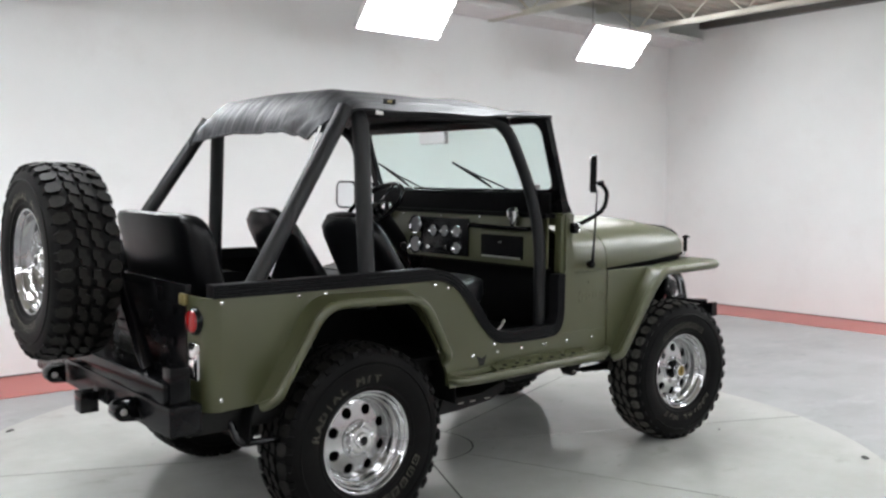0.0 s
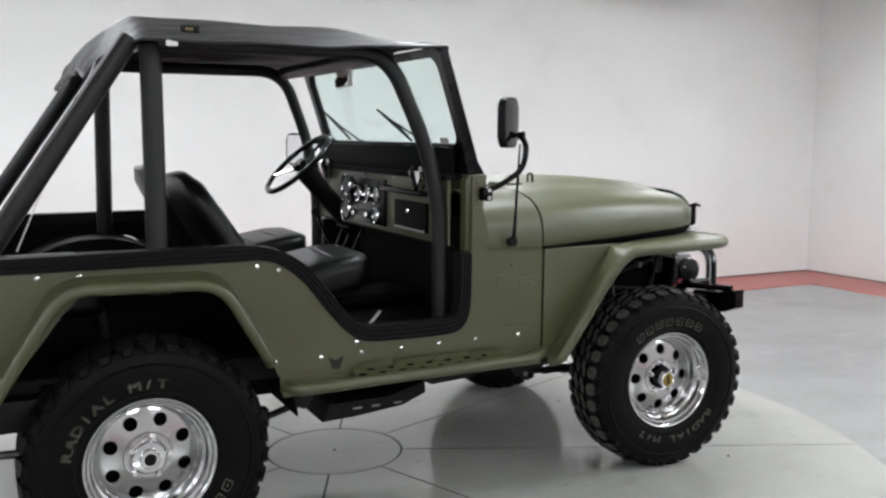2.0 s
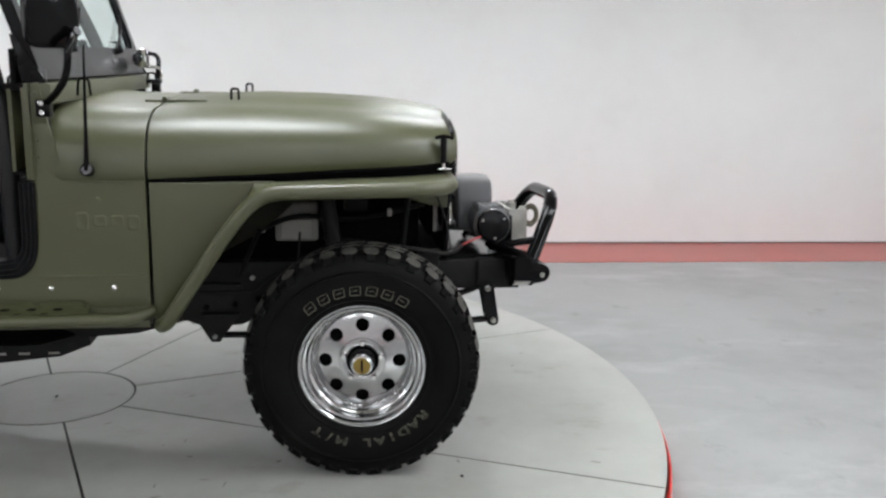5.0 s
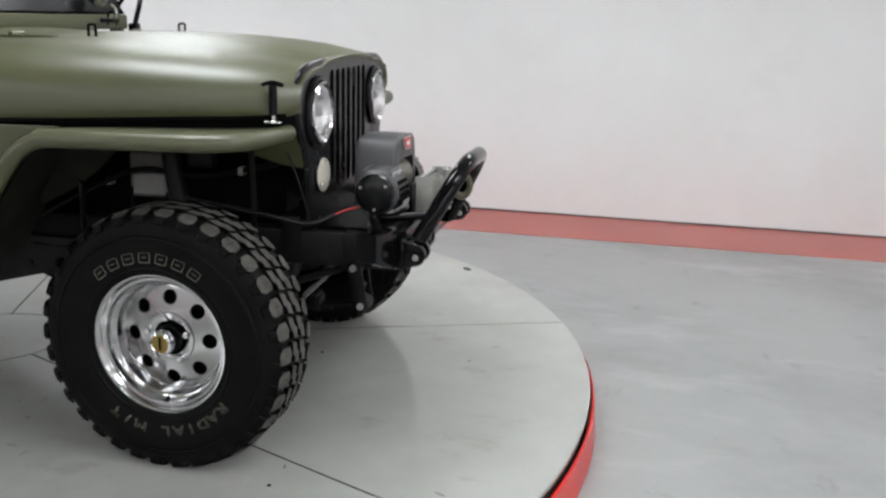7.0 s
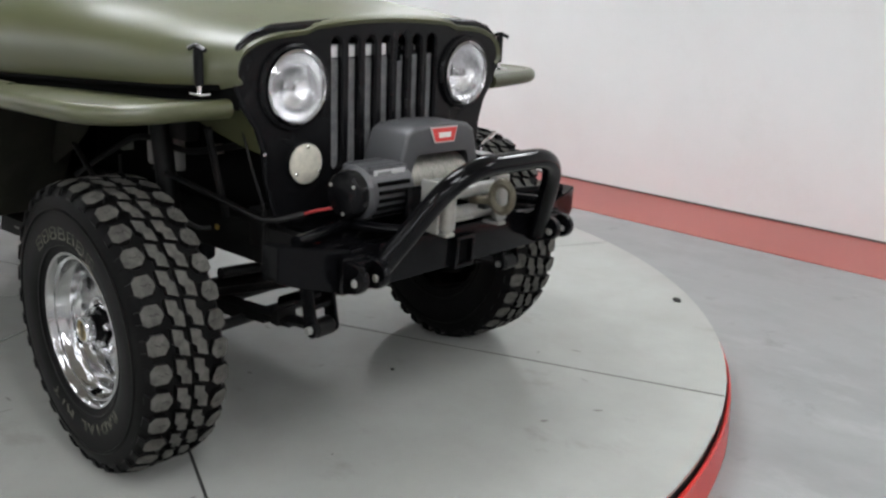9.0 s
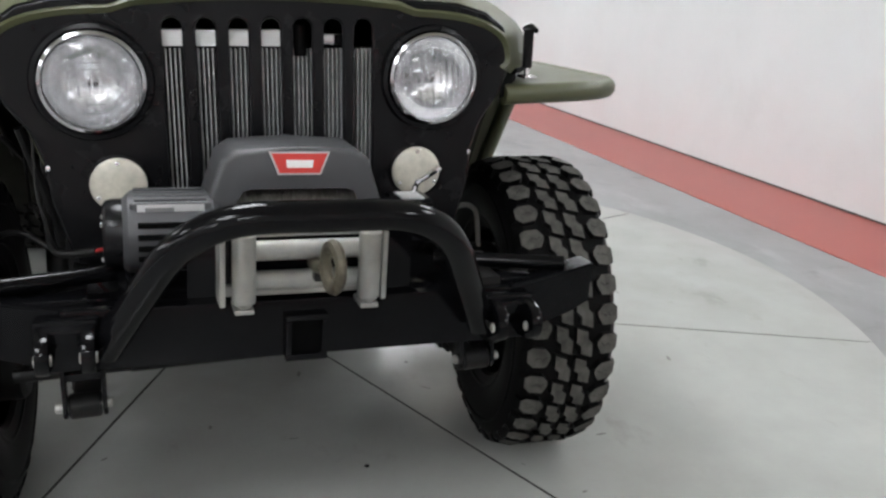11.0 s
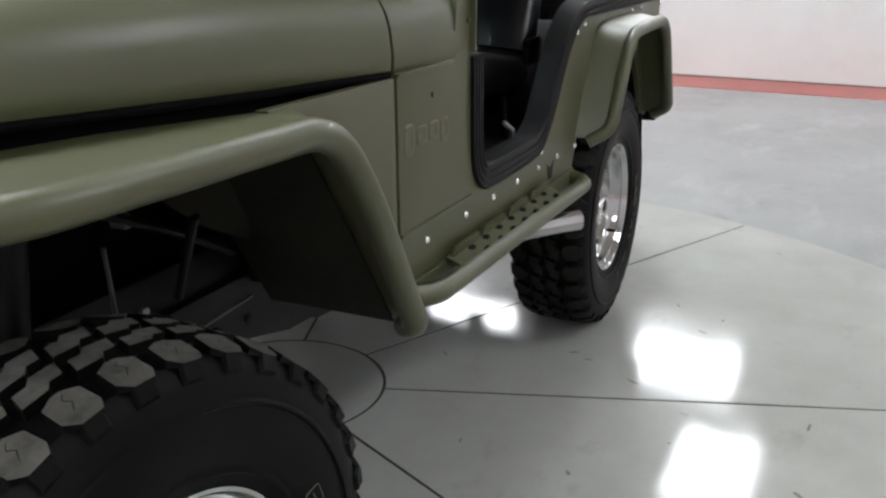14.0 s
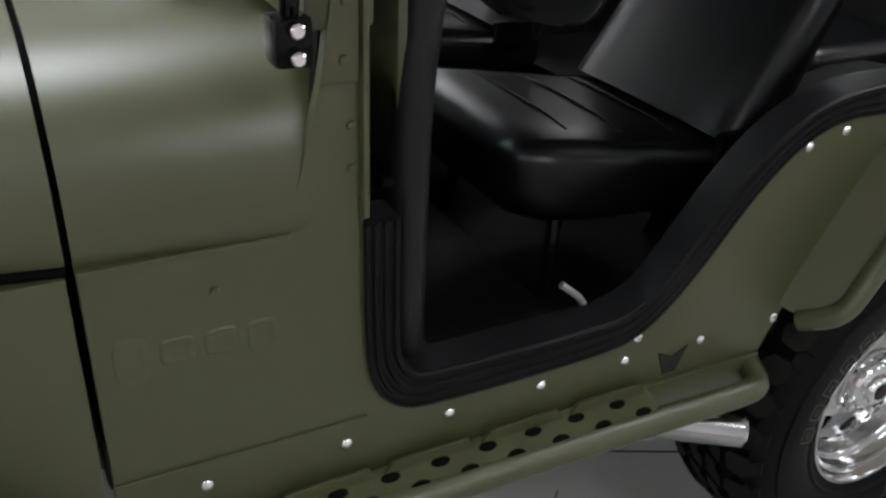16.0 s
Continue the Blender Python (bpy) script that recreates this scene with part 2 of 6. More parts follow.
JOIST = material("cream_steel_joist", (0.66, 0.64, 0.56), 0.5, var=0.06, vscale=6)
DARKEDGE = material("dark_steel_angle_and_gap_line", (0.08, 0.075, 0.07), 0.5, var=0.2)
LED_S, LED_W, LED_N, LED_O, LED_M, LED_D = [glow("led_panel_face", (0.955, 0.985, 1.03), p) for p in (LED_SOUTH, LED_WEST, LED_NORTH, LED_OVER, LED_MID, LED_DIM)]
CASE = material("white_lamp_housing", (0.7, 0.7, 0.7), 0.5, var=0.05)
JOINT = material("dark_joint", (0.018, 0.018, 0.017), 0.7, spec=0.2, var=0.2)
SCUFF = material("dark_scuff", (0.13, 0.125, 0.115), 0.6, var=0.3, vscale=60)



def smudge(m, scale, lo, hi, col, amount, stretch=(1, 1, 1)):
    """Sparse darker smears over the base colour."""
    nt = m.node_tree
    b = nt.nodes["Principled BSDF"]
    tc, mp, n, r, mx = [nt.nodes.new("ShaderNode" + k) for k in ("TexCoord", "Mapping", "TexNoise", "MapRange", "Mix")]
    mp.inputs["Scale"].default_value = stretch
    mp.inputs["Location"].default_value = (3.7, 1.9, 0.4)
    n.inputs["Scale"].default_value, n.inputs["Detail"].default_value, n.inputs["Roughness"].default_value = scale, 9, 0.68
    r.inputs["From Min"].default_value, r.inputs["From Max"].default_value, r.inputs["To Max"].default_value = lo, hi, amount
    mx.data_type = "RGBA"
    mx.inputs["B"].default_value = (*col, 1)
    old = b.inputs["Base Color"].links[0].from_socket
    nt.links.new(tc.outputs["Object"], mp.inputs["Vector"])
    nt.links.new(mp.outputs["Vector"], n.inputs["Vector"])
    nt.links.new(n.outputs["Fac"], r.inputs["Value"])
    nt.links.new(r.outputs["Result"], mx.inputs["Factor"])
    nt.links.new(old, mx.inputs["A"])
    nt.links.new(mx.outputs["Result"], b.inputs["Base Color"])


smudge(DISC, 2.6, 0.59, 0.76, (0.18, 0.172, 0.155), 0.5, (1.0, 1.7, 1.0))
smudge(DISC, 0.9, 0.50, 0.72, (0.27, 0.268, 0.25), 0.55)
smudge(FLOORPAINT, 0.8, 0.48, 0.72, (0.19, 0.19, 0.188), 0.6, (1.0, 1.5, 1.0))
smudge(FLOORPAINT, 3.5, 0.60, 0.75, (0.14, 0.14, 0.135), 0.5, (1.6, 1.0, 1.0))
smudge(FLOORPAINT, 1.7, 0.55, 0.72, (0.37, 0.375, 0.375), 0.5, (0.7, 1.6, 1.0))
smudge(WALL, 1.2, 0.56, 0.80, (0.68, 0.675, 0.66), 0.5)


def creases(m):
    """Soft hanging folds in the cloth: noise drawn out along its fall."""
    nt = m.node_tree
    b = nt.nodes["Principled BSDF"]
    tc, mp, n, bp = [nt.nodes.new("ShaderNode" + k) for k in ("TexCoord", "Mapping", "TexNoise", "Bump")]
    mp.inputs["Scale"].default_value = (2.2, 11.0, 3.0)
    n.inputs["Scale"].default_value, n.inputs["Detail"].default_value = 1.6, 3
    bp.inputs["Strength"].default_value, bp.inputs["Distance"].default_value = 0.55, 0.03
    nt.links.new(tc.outputs["Object"], mp.inputs["Vector"])
    nt.links.new(mp.outputs["Vector"], n.inputs["Vector"])
    nt.links.new(n.outputs["Fac"], bp.inputs["Height"])
    nt.links.new(b.inputs["Normal"].links[0].from_socket, bp.inputs["Normal"])
    nt.links.new(bp.outputs["Normal"], b.inputs["Normal"])


# ---- the hall ----
TURN = radians(-0.39)
ROOM = Matrix.Rotation(TURN, 4, "Z")
PW, PE, QS, QN = -8.010, 7.145, -8.6, 4.036      # inner faces of the four walls
FLOOR, TOP = -0.147, 3.62                      # floor and deck heights


def room_box(name, a, mat, label, kind="structure", category="", bev=0.0):
    b = box(*a, bev)
    bmesh.ops.transform(b, matrix=ROOM, verts=b.verts[:])
    return tagged(finish(name, b, mat), label, category, kind=kind)


room_box("floor", (PW - 0.3, PE + 0.3, QS - 0.3, QN + 0.3, FLOOR - 0.2, FLOOR), FLOORPAINT, "glossy grey epoxy coated concrete floor", category="floor")
room_box("wall_north", (PW - 0.3, PE + 0.3, QN, QN + 0.25, FLOOR, TOP), WALL, "plain white painted studio wall", category="wall")
room_box("wall_south", (PW - 0.3, PE + 0.3, QS - 0.25, QS, FLOOR, TOP), WALL, "plain white painted studio wall", category="wall")
room_box("wall_east", (PE, PE + 0.25, QS, QN, FLOOR, TOP), WALL, "plain white painted studio wall", category="wall")
room_box("wall_west", (PW - 0.25, PW, QS, QN, FLOOR, TOP), WALL, "plain white painted studio wall", category="wall")
SW = 0.783
for i, a in enumerate([(PW, PE, QN - SW, QN), (PE - SW, PE, QS + SW, QN - SW), (PW, PW + SW, QS + SW, QN - SW), (PW, PE, QS, QS + SW)]):
    room_box("floor_stripe_%d" % (i + 1), (*a, FLOOR - 0.01, FLOOR + 0.003), STRIPE, "red painted border stripe along the wall", category="floor stripe")
# dark strips drawn in for the thin shadow gap at the wall foot
for i, a in enumerate([(PW, PE, QN - 0.012, QN), (PE - 0.012, PE, QS, QN - 0.012), (PW, PW + 0.012, QS, QN - 0.012)]):
    room_box("baseboard_%d" % (i + 1), (*a, FLOOR + 0.003, FLOOR + 0.013), DARKEDGE, "thin dark strip at the wall foot", category="skirting")

# corrugated roof deck
b = bmesh.new()
y, up, strip = QS - 0.2, 0, []
while y < QN + 0.3:
    z = TOP + (0.04 if up else 0.0)
    strip += [(y, z), (y + 0.085, z)]
    y += 0.11
    up = 1 - up
loft([[ROOM @ Vector((x, q, z)) for q, z in strip] for x in (PW - 0.3, PE + 0.3)], b)
thick(b, -0.02)
tagged(finish("ceiling", b, DECK, smooth=0), "cream painted corrugated steel roof deck", "ceiling", kind="structure")
# lowered bulkhead over the long wall
room_box("ceiling_bulkhead", (PW, PE, QN - 0.55, QN - 0.002, 3.27, 3.33), CASE, "white bulkhead above the wall", category="ceiling")


def joist(q):
    """An open-web steel joist across the hall."""
    t = thing("ceiling_joist", "cream painted open-web steel roof joist", "joist", "roof joists")
    for z in (3.27, 3.58):
        b = bmesh.new()
        for s in (-0.028, 0.022):
            box(q + s, q + s + 0.006, QS, QN, z - 0.025, z + 0.025, 0, bm=b)
        box(q - 0.05, q + 0.05, QS, QN, z + 0.02, z + 0.026, 0, bm=b)
        bmesh.ops.transform(b, matrix=ROOM, verts=b.verts[:])
        part("chord", b, JOIST, t)
    k, yy = 0, QS + 0.1
    while yy < QN - 0.5:
        p, r = (q, yy, 3.27 if k % 2 else 3.58), (q, yy + 0.36, 3.58 if k % 2 else 3.27)
        b = rod(p, r, 0.011, 8)
        bmesh.ops.transform(b, matrix=ROOM, verts=b.verts[:])
        part("web_bar", b, JOIST, t)
        yy += 0.36
        k += 1


for q in (-5.6, -3.7, -1.8, 0.1, 2.0, 3.9, 5.7):
    joist(q)
room_box("ceiling_angle", (PE - 0.1, PE - 0.005, QS, QN - 0.56, 3.44, 3.52), DARKEDGE, "dark steel angle along the roof edge", category="beam")


def led_panel(m, w, h, label, lit):
    """A studio light panel: case, serrated diffuser, hanger."""
    t = thing("light_panel", label, "studio light", "studio light panels")
    b = box(-w / 2 - 0.02, w / 2 + 0.02, -h / 2 - 0.02, h / 2 + 0.02, 0.012, 0.07, 0.006)
    bmesh.ops.transform(b, matrix=m, verts=b.verts[:])
    part("case", b, CASE, t)
    b = box(-w / 2, w / 2, -h / 2, h / 2, -0.004, 0.010, 0.0)
    bmesh.ops.transform(b, matrix=m, verts=b.verts[:])
    part("diffuser", b, lit, t, "glowing white diffuser")
    n = int(h / 0.07)
    for s in (-1,):
        for i in range(n):
            y = -h / 2 + (i + 0.5) * h / n
            b = box(s * (w / 2 + 0.002) - 0.010, s * (w / 2 + 0.002) + 0.010, y - 0.022, y + 0.022, -0.02, 0.011, 0)
            bmesh.ops.transform(b, matrix=m, verts=b.verts[:])
            part("edge_clip", b, CASE, t)
    for s in (-1, 1):
        p = m @ Vector((s * w * 0.35, 0, 0.06))
        part("hanger", rod(p, (p.x, p.y, TOP + 0.01), 0.006, 8), STEEL, t)


def facing(p, d):
    """Panel pose at p; the lit side looks along d, the long side lies level."""
    z = -Vector(d).normalized()
    x = Vector((0, 0, 1)).cross(z)
    x = x.normalized() if x.length > 1e-3 else Vector((0, 1, 0))
    y = z.cross(x)
    return Matrix(((x.x, y.x, z.x, p[0]), (x.y, y.y, z.y, p[1]), (x.z, y.z, z.z, p[2]), (0, 0, 0, 1)))


NL = "rectangular white light panel hung high before the wall"
for x, z in ((4.97, 2.95), (2.06, 2.97), (-0.85, 3.02), (-3.8, 3.0)):
    led_panel(facing((x, 3.07, z), (0.01, -0.9, -0.75)), 0.92, 0.42, NL, LED_N if x > -3 else LED_D)
for y in (2.75, 0.05, -2.45, -5.0):
    led_panel(facing((-7.15, y, 3.04), (0.8, 0.0, -0.85)), 1.05, 0.5, NL, LED_W)
for x in (-3.6, -1.2, 1.2, 3.6, 6.0):
    led_panel(facing((x, -8.0, 3.05), (0, 0.8, -0.7)), 1.2, 0.6, NL, LED_S)
for y in (-0.6, -3.4):
    led_panel(facing((6.6, y, 3.04), (-0.9, 0.0, -0.8)), 1.05, 0.45, NL, LED_O)
# panels at (0.75, -0.2), (3.6, -1.2) and y -3.6 are unseen, added as fill
for x, y, lit in ((-5.15, 0.68, LED_W), (-2.1, 0.5, LED_M), (0.75, -0.2, LED_O), (3.6, -1.2, LED_O), (-4.6, -3.6, LED_S), (-1.4, -3.6, LED_S), (1.8, -3.6, LED_S), (4.6, -3.6, LED_S)):
    led_panel(facing((x, y, 3.0), (0.001, 0, -1)), 0.65, 1.15, "rectangular white light panel hung level under the roof, several added as fill", lit)

# ---- turntable ----
CX, CY, RD, RC = -0.131, 0.080, 2.369, 0.295
table = thing("turntable", "round pale grey vehicle turntable with a red rim", "turntable")
SEAM = [radians(-24.0 + 45 * k) for k in range(8)]


def sector(r0, r1, a0, a1, gap, z0, z1, n=14):
    pts = []
    for i in range(n + 1):
        a = a0 + gap / r1 + (a1 - a0 - 2 * gap / r1) * i / n
        pts.append((CX + r1 * math.cos(a), CY + r1 * math.sin(a)))
    for i in range(n + 1):
        a = a1 - gap / r0 - (a1 - a0 - 2 * gap / r0) * i / n
        pts.append((CX + r0 * math.cos(a), CY + r0 * math.sin(a)))
    return slab(pts, "z", z0, z1)


for a in SEAM:
    part("deck_plate", sector(RC + 0.006, RD, a, a + math.pi / 4, 0.0045, -0.012, 0.0), DISC, table, smooth=20)
at_c = Matrix.Translation((CX, CY, 0))
part("centre_plate", lathe([(0, -0.012), (RC - 0.003, -0.012), (RC - 0.003, -0.0015), (RC - 0.0045, 0), (0, 0)], 64, at_c), DISC, table, smooth=20)
part("under_frame", lathe([(0, -0.0016), (RD - 0.006, -0.0016), (RD - 0.006, -0.146), (0, -0.146)], 96, at_c), JOINT, table)
part("red_rim", lathe([(RD + 0.006, -0.146), (RD + 0.006, -0.030), (RD + 0.012, -0.026), (RD + 0.018, -0.032), (RD + 0.026, -0.146)], 160, at_c), SKIRT, table, "bright red painted rim ring")
b = lathe([(0, 0), (0.006, 0), (0.006, 0.0022), (0.0045, 0.0032), (0, 0.0032)], 10)
boltmesh = finish("plate_bolt", b, JOINT, table)
bolts = [(CX, CY), (1.39, -0.75), (1.19, 0.28), (0.24, 1.10)]
for i, (x, y) in enumerate(bolts):
    o = boltmesh if i == 0 else new("plate_bolt", boltmesh.data)
    o.parent = table
    o.location = (x, y, 0)
# oval access covers close to the rim
for x, y in ((1.52, 1.68), (-1.74, 1.74), (1.50, -1.53)):
    b = lathe([(0, 0.0005), (0.028, 0.0005), (0.028, 0.003), (0.022, 0.003), (0.020, 0.0016), (0, 0.0016)], 24, Matrix.Translation((x, y, 0)) @ Matrix.Rotation(math.atan2(y - CY, x - CX), 4, "Z") @ Matrix.Diagonal((0.6, 1, 1, 1)))
    part("access_cover", b, JOINT, table, "small dark oval cover")
# tyre scuffs
rng = random.Random(4)
b = bmesh.new()
for k in range(80):
    a, r = rng.uniform(0, 6.283), rng.uniform(0.4, 2.25)
    x, y, L, w = CX + r * math.cos(a), CY + r * math.sin(a), rng.uniform(0.004, 0.024), rng.uniform(0.002, 0.007)
    t = rng.uniform(0, 3.14)
    ring = [b.verts.new((x + math.cos(q) * L * math.cos(t) - math.sin(q) * w * math.sin(t), y + math.cos(q) * L * math.sin(t) + math.sin(q) * w * math.cos(t), 0.0012 + rng.uniform(0, 0.0006))) for q in [i * 0.785 + rng.uniform(-0.25, 0.25) for i in range(8)]]
    b.faces.new(ring)
tagged(part("scuff_marks", b, SCUFF, table, "dark scuffs on the coating"), kind="stuff")

# ---- the vehicle ----
car = thing("utility_vehicle", "olive green open-top four-wheel-drive off-roader with black roll cage and fabric top", "car")
W = 0.744


def both(ob):
    mirrored(ob)
    return ob


def arc2(c, r, a0, a1, n=6):
    return [(c[0] + r * math.cos(radians(a0 + (a1 - a0) * i / n)), c[1] + r * math.sin(radians(a0 + (a1 - a0) * i / n))) for i in range(n + 1)]


# door opening: inner edge of the black trim, and outer edge
IN = [(-0.70, 1.047), (-0.64, 1.037), (-0.58, 1.012), (-0.52, 0.968), (-0.445, 0.881), (-0.389, 0.802), (-0.355, 0.768), (-0.31, 0.748), (-0.27, 0.744), (0.015, 0.744), (0.040, 0.755), (0.054, 0.78), (0.058, 0.81), (0.058, 0.98)]
OUT = [(-0.70, 1.003), (-0.65, 0.996), (-0.60, 0.973), (-0.555, 0.937), (-0.513, 0.893), (-0.449, 0.808), (-0.40, 0.752), (-0.35, 0.71), (-0.29, 0.691), (0.02, 0.690), (0.060, 0.704), (0.088, 0.735), (0.102, 0.79), (0.104, 0.98)]


def rounded(pts):
    """Corner cutting; the ends stay."""
    for k in range(2):
        out = [pts[0]]
        for p, q in zip(pts, pts[1:]):
            out += [(p[0] * 0.75 + q[0] * 0.25, p[1] * 0.75 + q[1] * 0.25), (p[0] * 0.25 + q[0] * 0.75, p[1] * 0.25 + q[1] * 0.75)]
        pts = out + [pts[-1]]
    return pts


IN, OUT = rounded(IN), rounded(OUT)
ARCH = [(-0.62, 0.60), (-0.652, 0.665), (-0.70, 0.76), (-0.778, 0.865), (-0.83, 0.915), (-0.90, 0.94), (-1.17, 0.945), (-1.235, 0.925), (-1.29, 0.87), (-1.396, 0.731), (-1.475, 0.61)]
side = [(-1.668, 0.60), (-1.668, 1.0), (-0.72, 1.003)] + OUT[1:] + [(0.104, 1.262), (0.135, 1.268), (0.152, 1.15), (0.192, 0.984), (0.420, 0.984), (0.420, 0.545), (-0.62, 0.545)] + ARCH
sp = part("side_panel", slab(side, "y", -W, -W + 0.016, 0.003), OLIVE, car)
both(sp)
# the dull inner skin of the tub
inner = [(-1.70, 0.60), (-1.70, 1.0), (-0.72, 1.0)] + OUT[1:] + [(0.100, 1.25), (0.140, 1.25), (0.17, 0.98), (0.41, 0.98), (0.41, 0.55), (-0.62, 0.55)] + ARCH
both(part("inner_skin", slab(inner, "y", -W + 0.019, -W + 0.034), LINER, car))
# rounded rear corner and rear panel with the lamps
c = [(-1.66 - 0.06 * math.sin(radians(a)), -(W - 0.06) - 0.06 * math.cos(radians(a))) for a in range(0, 91, 15)]
ring = [(-1.666, -W)] + c[1:] + [(-1.72, -0.585)]
b = loft([[Vector((x, y, z)) for x, y in ring] for z in (0.60, 0.70, 0.85, 1.0)])
both(part("rear_corner", thick(b, 0.012), OLIVE, car))
# black trim round the door opening and along the rail
trim = [(-1.70, 1.047), (-0.75, 1.05)] + IN + OUT[::-1] + [(-0.75, 1.002), (-1.70, 1.002)]
both(part("rail_trim", slab(trim, "y", -W - 0.007, -W + 0.05, 0.005), TRIM, car, "black rubber edge trim"))
for k, r in ((0.12, 0.005), (0.42, 0.0055), (0.72, 0.005), (0.97, 0.004)):
    line = [(-1.70, 1.047 - 0.045 * k), (-0.75, 1.05 - 0.048 * k)] + [(p[0] * (1 - k) + q[0] * k, p[1] * (1 - k) + q[1] * k) for p, q in zip(IN, OUT)]
    both(part("trim_bead", tube([(x, -W - 0.0065, z) for x, z in line], r, 6), TRIM, car))
# pressed seams on the cowl side
b = box(0.192, 0.418, -W - 0.003, -W + 0.001, 0.977, 0.984, 0.001)
both(part("pressed_seam", b, OLIVE, car))
both(part("sill_seam", box(0.10, 0.418, -W - 0.0035, -W + 0.001, 0.692, 0.699, 0.0015), OLIVE, car))
b = slab([(0.1005, 1.262), (0.108, 1.262), (0.108, 0.99), (0.1005, 0.99)], "y", -W - 0.012, -W + 0.02, 0.002)
both(part("door_flange", b, OLIVE, car))
b = slab([(0.110, 1.258), (0.137, 1.264), (0.154, 1.15), (0.110, 1.15)], "y", -W - 0.006, -W + 0.001, 0.002)
both(part("hinge_plate", b, OLIVE, car))
for x, z in ((0.125, 1.235), (0.128, 1.175), (0.118, 1.10), (0.118, 1.05), (0.282, 0.93)):
    both(part("cowl_screw", lathe([(0, 0), (0.006, 0), (0.005, 0.004), (0, 0.005)], 10, Matrix.Translation((x, -W - (0.006 if z > 1.16 else 0), z)) @ Matrix.Rotation(radians(90), 4, "X")), OLIVE, car))


# embossed marks on the cowl, as plain raised bars
def emboss(y):
    s = -1 if y < 0 else 1
    for u0, u1, z0, z1 in ((0.000, 0.040, 0.832, 0.893), (0.050, 0.092, 0.846, 0.882), (0.100, 0.142, 0.846, 0.882), (0.150, 0.188, 0.834, 0.882)):
        x0, x1 = (0.212 + u0, 0.212 + u1) if s < 0 else (0.400 - u1, 0.400 - u0)
        c, w, h = ((x0 + x1) / 2, (z0 + z1) / 2), (x1 - x0) / 2, (z1 - z0) / 2
        ring = [(c[0] + w * math.copysign(abs(math.cos(q)) ** 0.5, math.cos(q)), c[1] + h * math.copysign(abs(math.sin(q)) ** 0.5, math.sin(q))) for q in [2 * math.pi * i / 24 for i in range(24)]]
        b = bmesh.new()
        loft([[Vector((c[0] + (u - c[0]) * k, s * (W + d), c[1] + (v - c[1]) * k)) for u, v in ring] for k, d in ((1.0, -0.0006), (0.92, 0.0010), (0.78, 0.0015), (0.60, 0.0009), (0.40, 0.0003))], b, closed=True, caps=True)
        part("embossed_bar", b, OLIVE, car, smooth=60)


emboss(-1)
emboss(1)

# rivets
b = lathe([(0, 0), (0.0085, 0), (0.0085, 0.002), (0.006, 0.0048), (0, 0.006)], 12, Matrix.Rotation(radians(90), 4, "X"))
RIV = [(-1.353, 0.985), (-1.236, 0.984), (-0.696, 0.980), (-0.623, 0.964), (-0.640, 0.656), (-0.480, 0.657), (-0.329, 0.658), (-0.176, 0.659), (-0.025, 0.659), (0.129, 0.659), (0.314, 0.659), (-0.348, 0.697), (-0.668, 0.70), (-1.665, 0.985), (-1.67, 0.643), (-1.50, 0.612)]
rv = part("rivet", b, CHROME, car, "bright steel rivet")
rv.location = (RIV[0][0], -W, RIV[0][1])
for s in (-1, 1):
    for x, z in RIV[0 if s > 0 else 1:]:
        o = new("rivet", rv.data)
        o.parent, o.location = car, (x, s * W, z)
        if s > 0:
            o.rotation_euler = (0, 0, math.pi)
        o["label"] = "bright steel rivet"
# small dark winged sticker
for s in (-1, 1):
    b = slab([(-0.455, 0.655), (-0.425, 0.64), (-0.395, 0.655), (-0.405, 0.632), (-0.412, 0.61), (-0.438, 0.61), (-0.445, 0.632)], "y", s * (W + 0.0004), s * (W + 0.002))
    part("sticker", b, JOINT, car, "small dark sticker")

# rocker guard with perforated step
for s in (-1, 1):
    y = lambda v: s * v
    b = slab([(-0.617, 0.60), (0.415, 0.60), (0.415, 0.535), (-0.617, 0.535)], "y", y(W + 0.001), y(W + 0.008), 0.002)
    part("rocker_plate", b, OLIVE, car)
    path = fillet([(0.43, y(0.745), 0.585), (0.36, y(0.785), 0.572), (-0.52, y(0.797), 0.566), (-0.585, y(0.797), 0.568), (-0.605, y(0.745), 0.575)], 0.05)
    part("rock_slider", tube(path, 0.0205, 12), OLIVE, car, "olive painted side bar")
    st = part("step_plate", slab([(y(0.752), 0.607), (y(0.776), 0.598), (y(0.797), 0.583), (y(0.794), 0.579), (y(0.775), 0.593), (y(0.752), 0.601)], "x", -0.37, 0.245, 0.001), GRIP, car, "olive step plate with drain holes")
    for k in range(4):
        x0 = -0.365 + k * 0.152
        part("step_cleat", slab([(x0, 0.596), (x0 + 0.014, 0.621), (x0 + 0.130, 0.621), (x0 + 0.146, 0.596)], "y", y(0.7585), y(0.7635), 0.001), GRIP, st)
    # the plate is not pierced: black discs paint the shade of its holes
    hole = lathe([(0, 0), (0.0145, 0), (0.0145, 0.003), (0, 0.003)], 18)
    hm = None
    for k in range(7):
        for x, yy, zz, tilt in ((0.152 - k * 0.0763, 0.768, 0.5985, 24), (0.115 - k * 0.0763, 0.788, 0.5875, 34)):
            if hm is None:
                hm = part("step_hole_disc", hole, SHADEBLACK, st, "black disc with the shade of a drain hole")
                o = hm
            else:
                o = new("step_hole_disc", hm.data)
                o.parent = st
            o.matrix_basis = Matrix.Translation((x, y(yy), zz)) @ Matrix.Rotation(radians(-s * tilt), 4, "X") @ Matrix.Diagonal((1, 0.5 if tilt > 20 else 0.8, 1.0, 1))


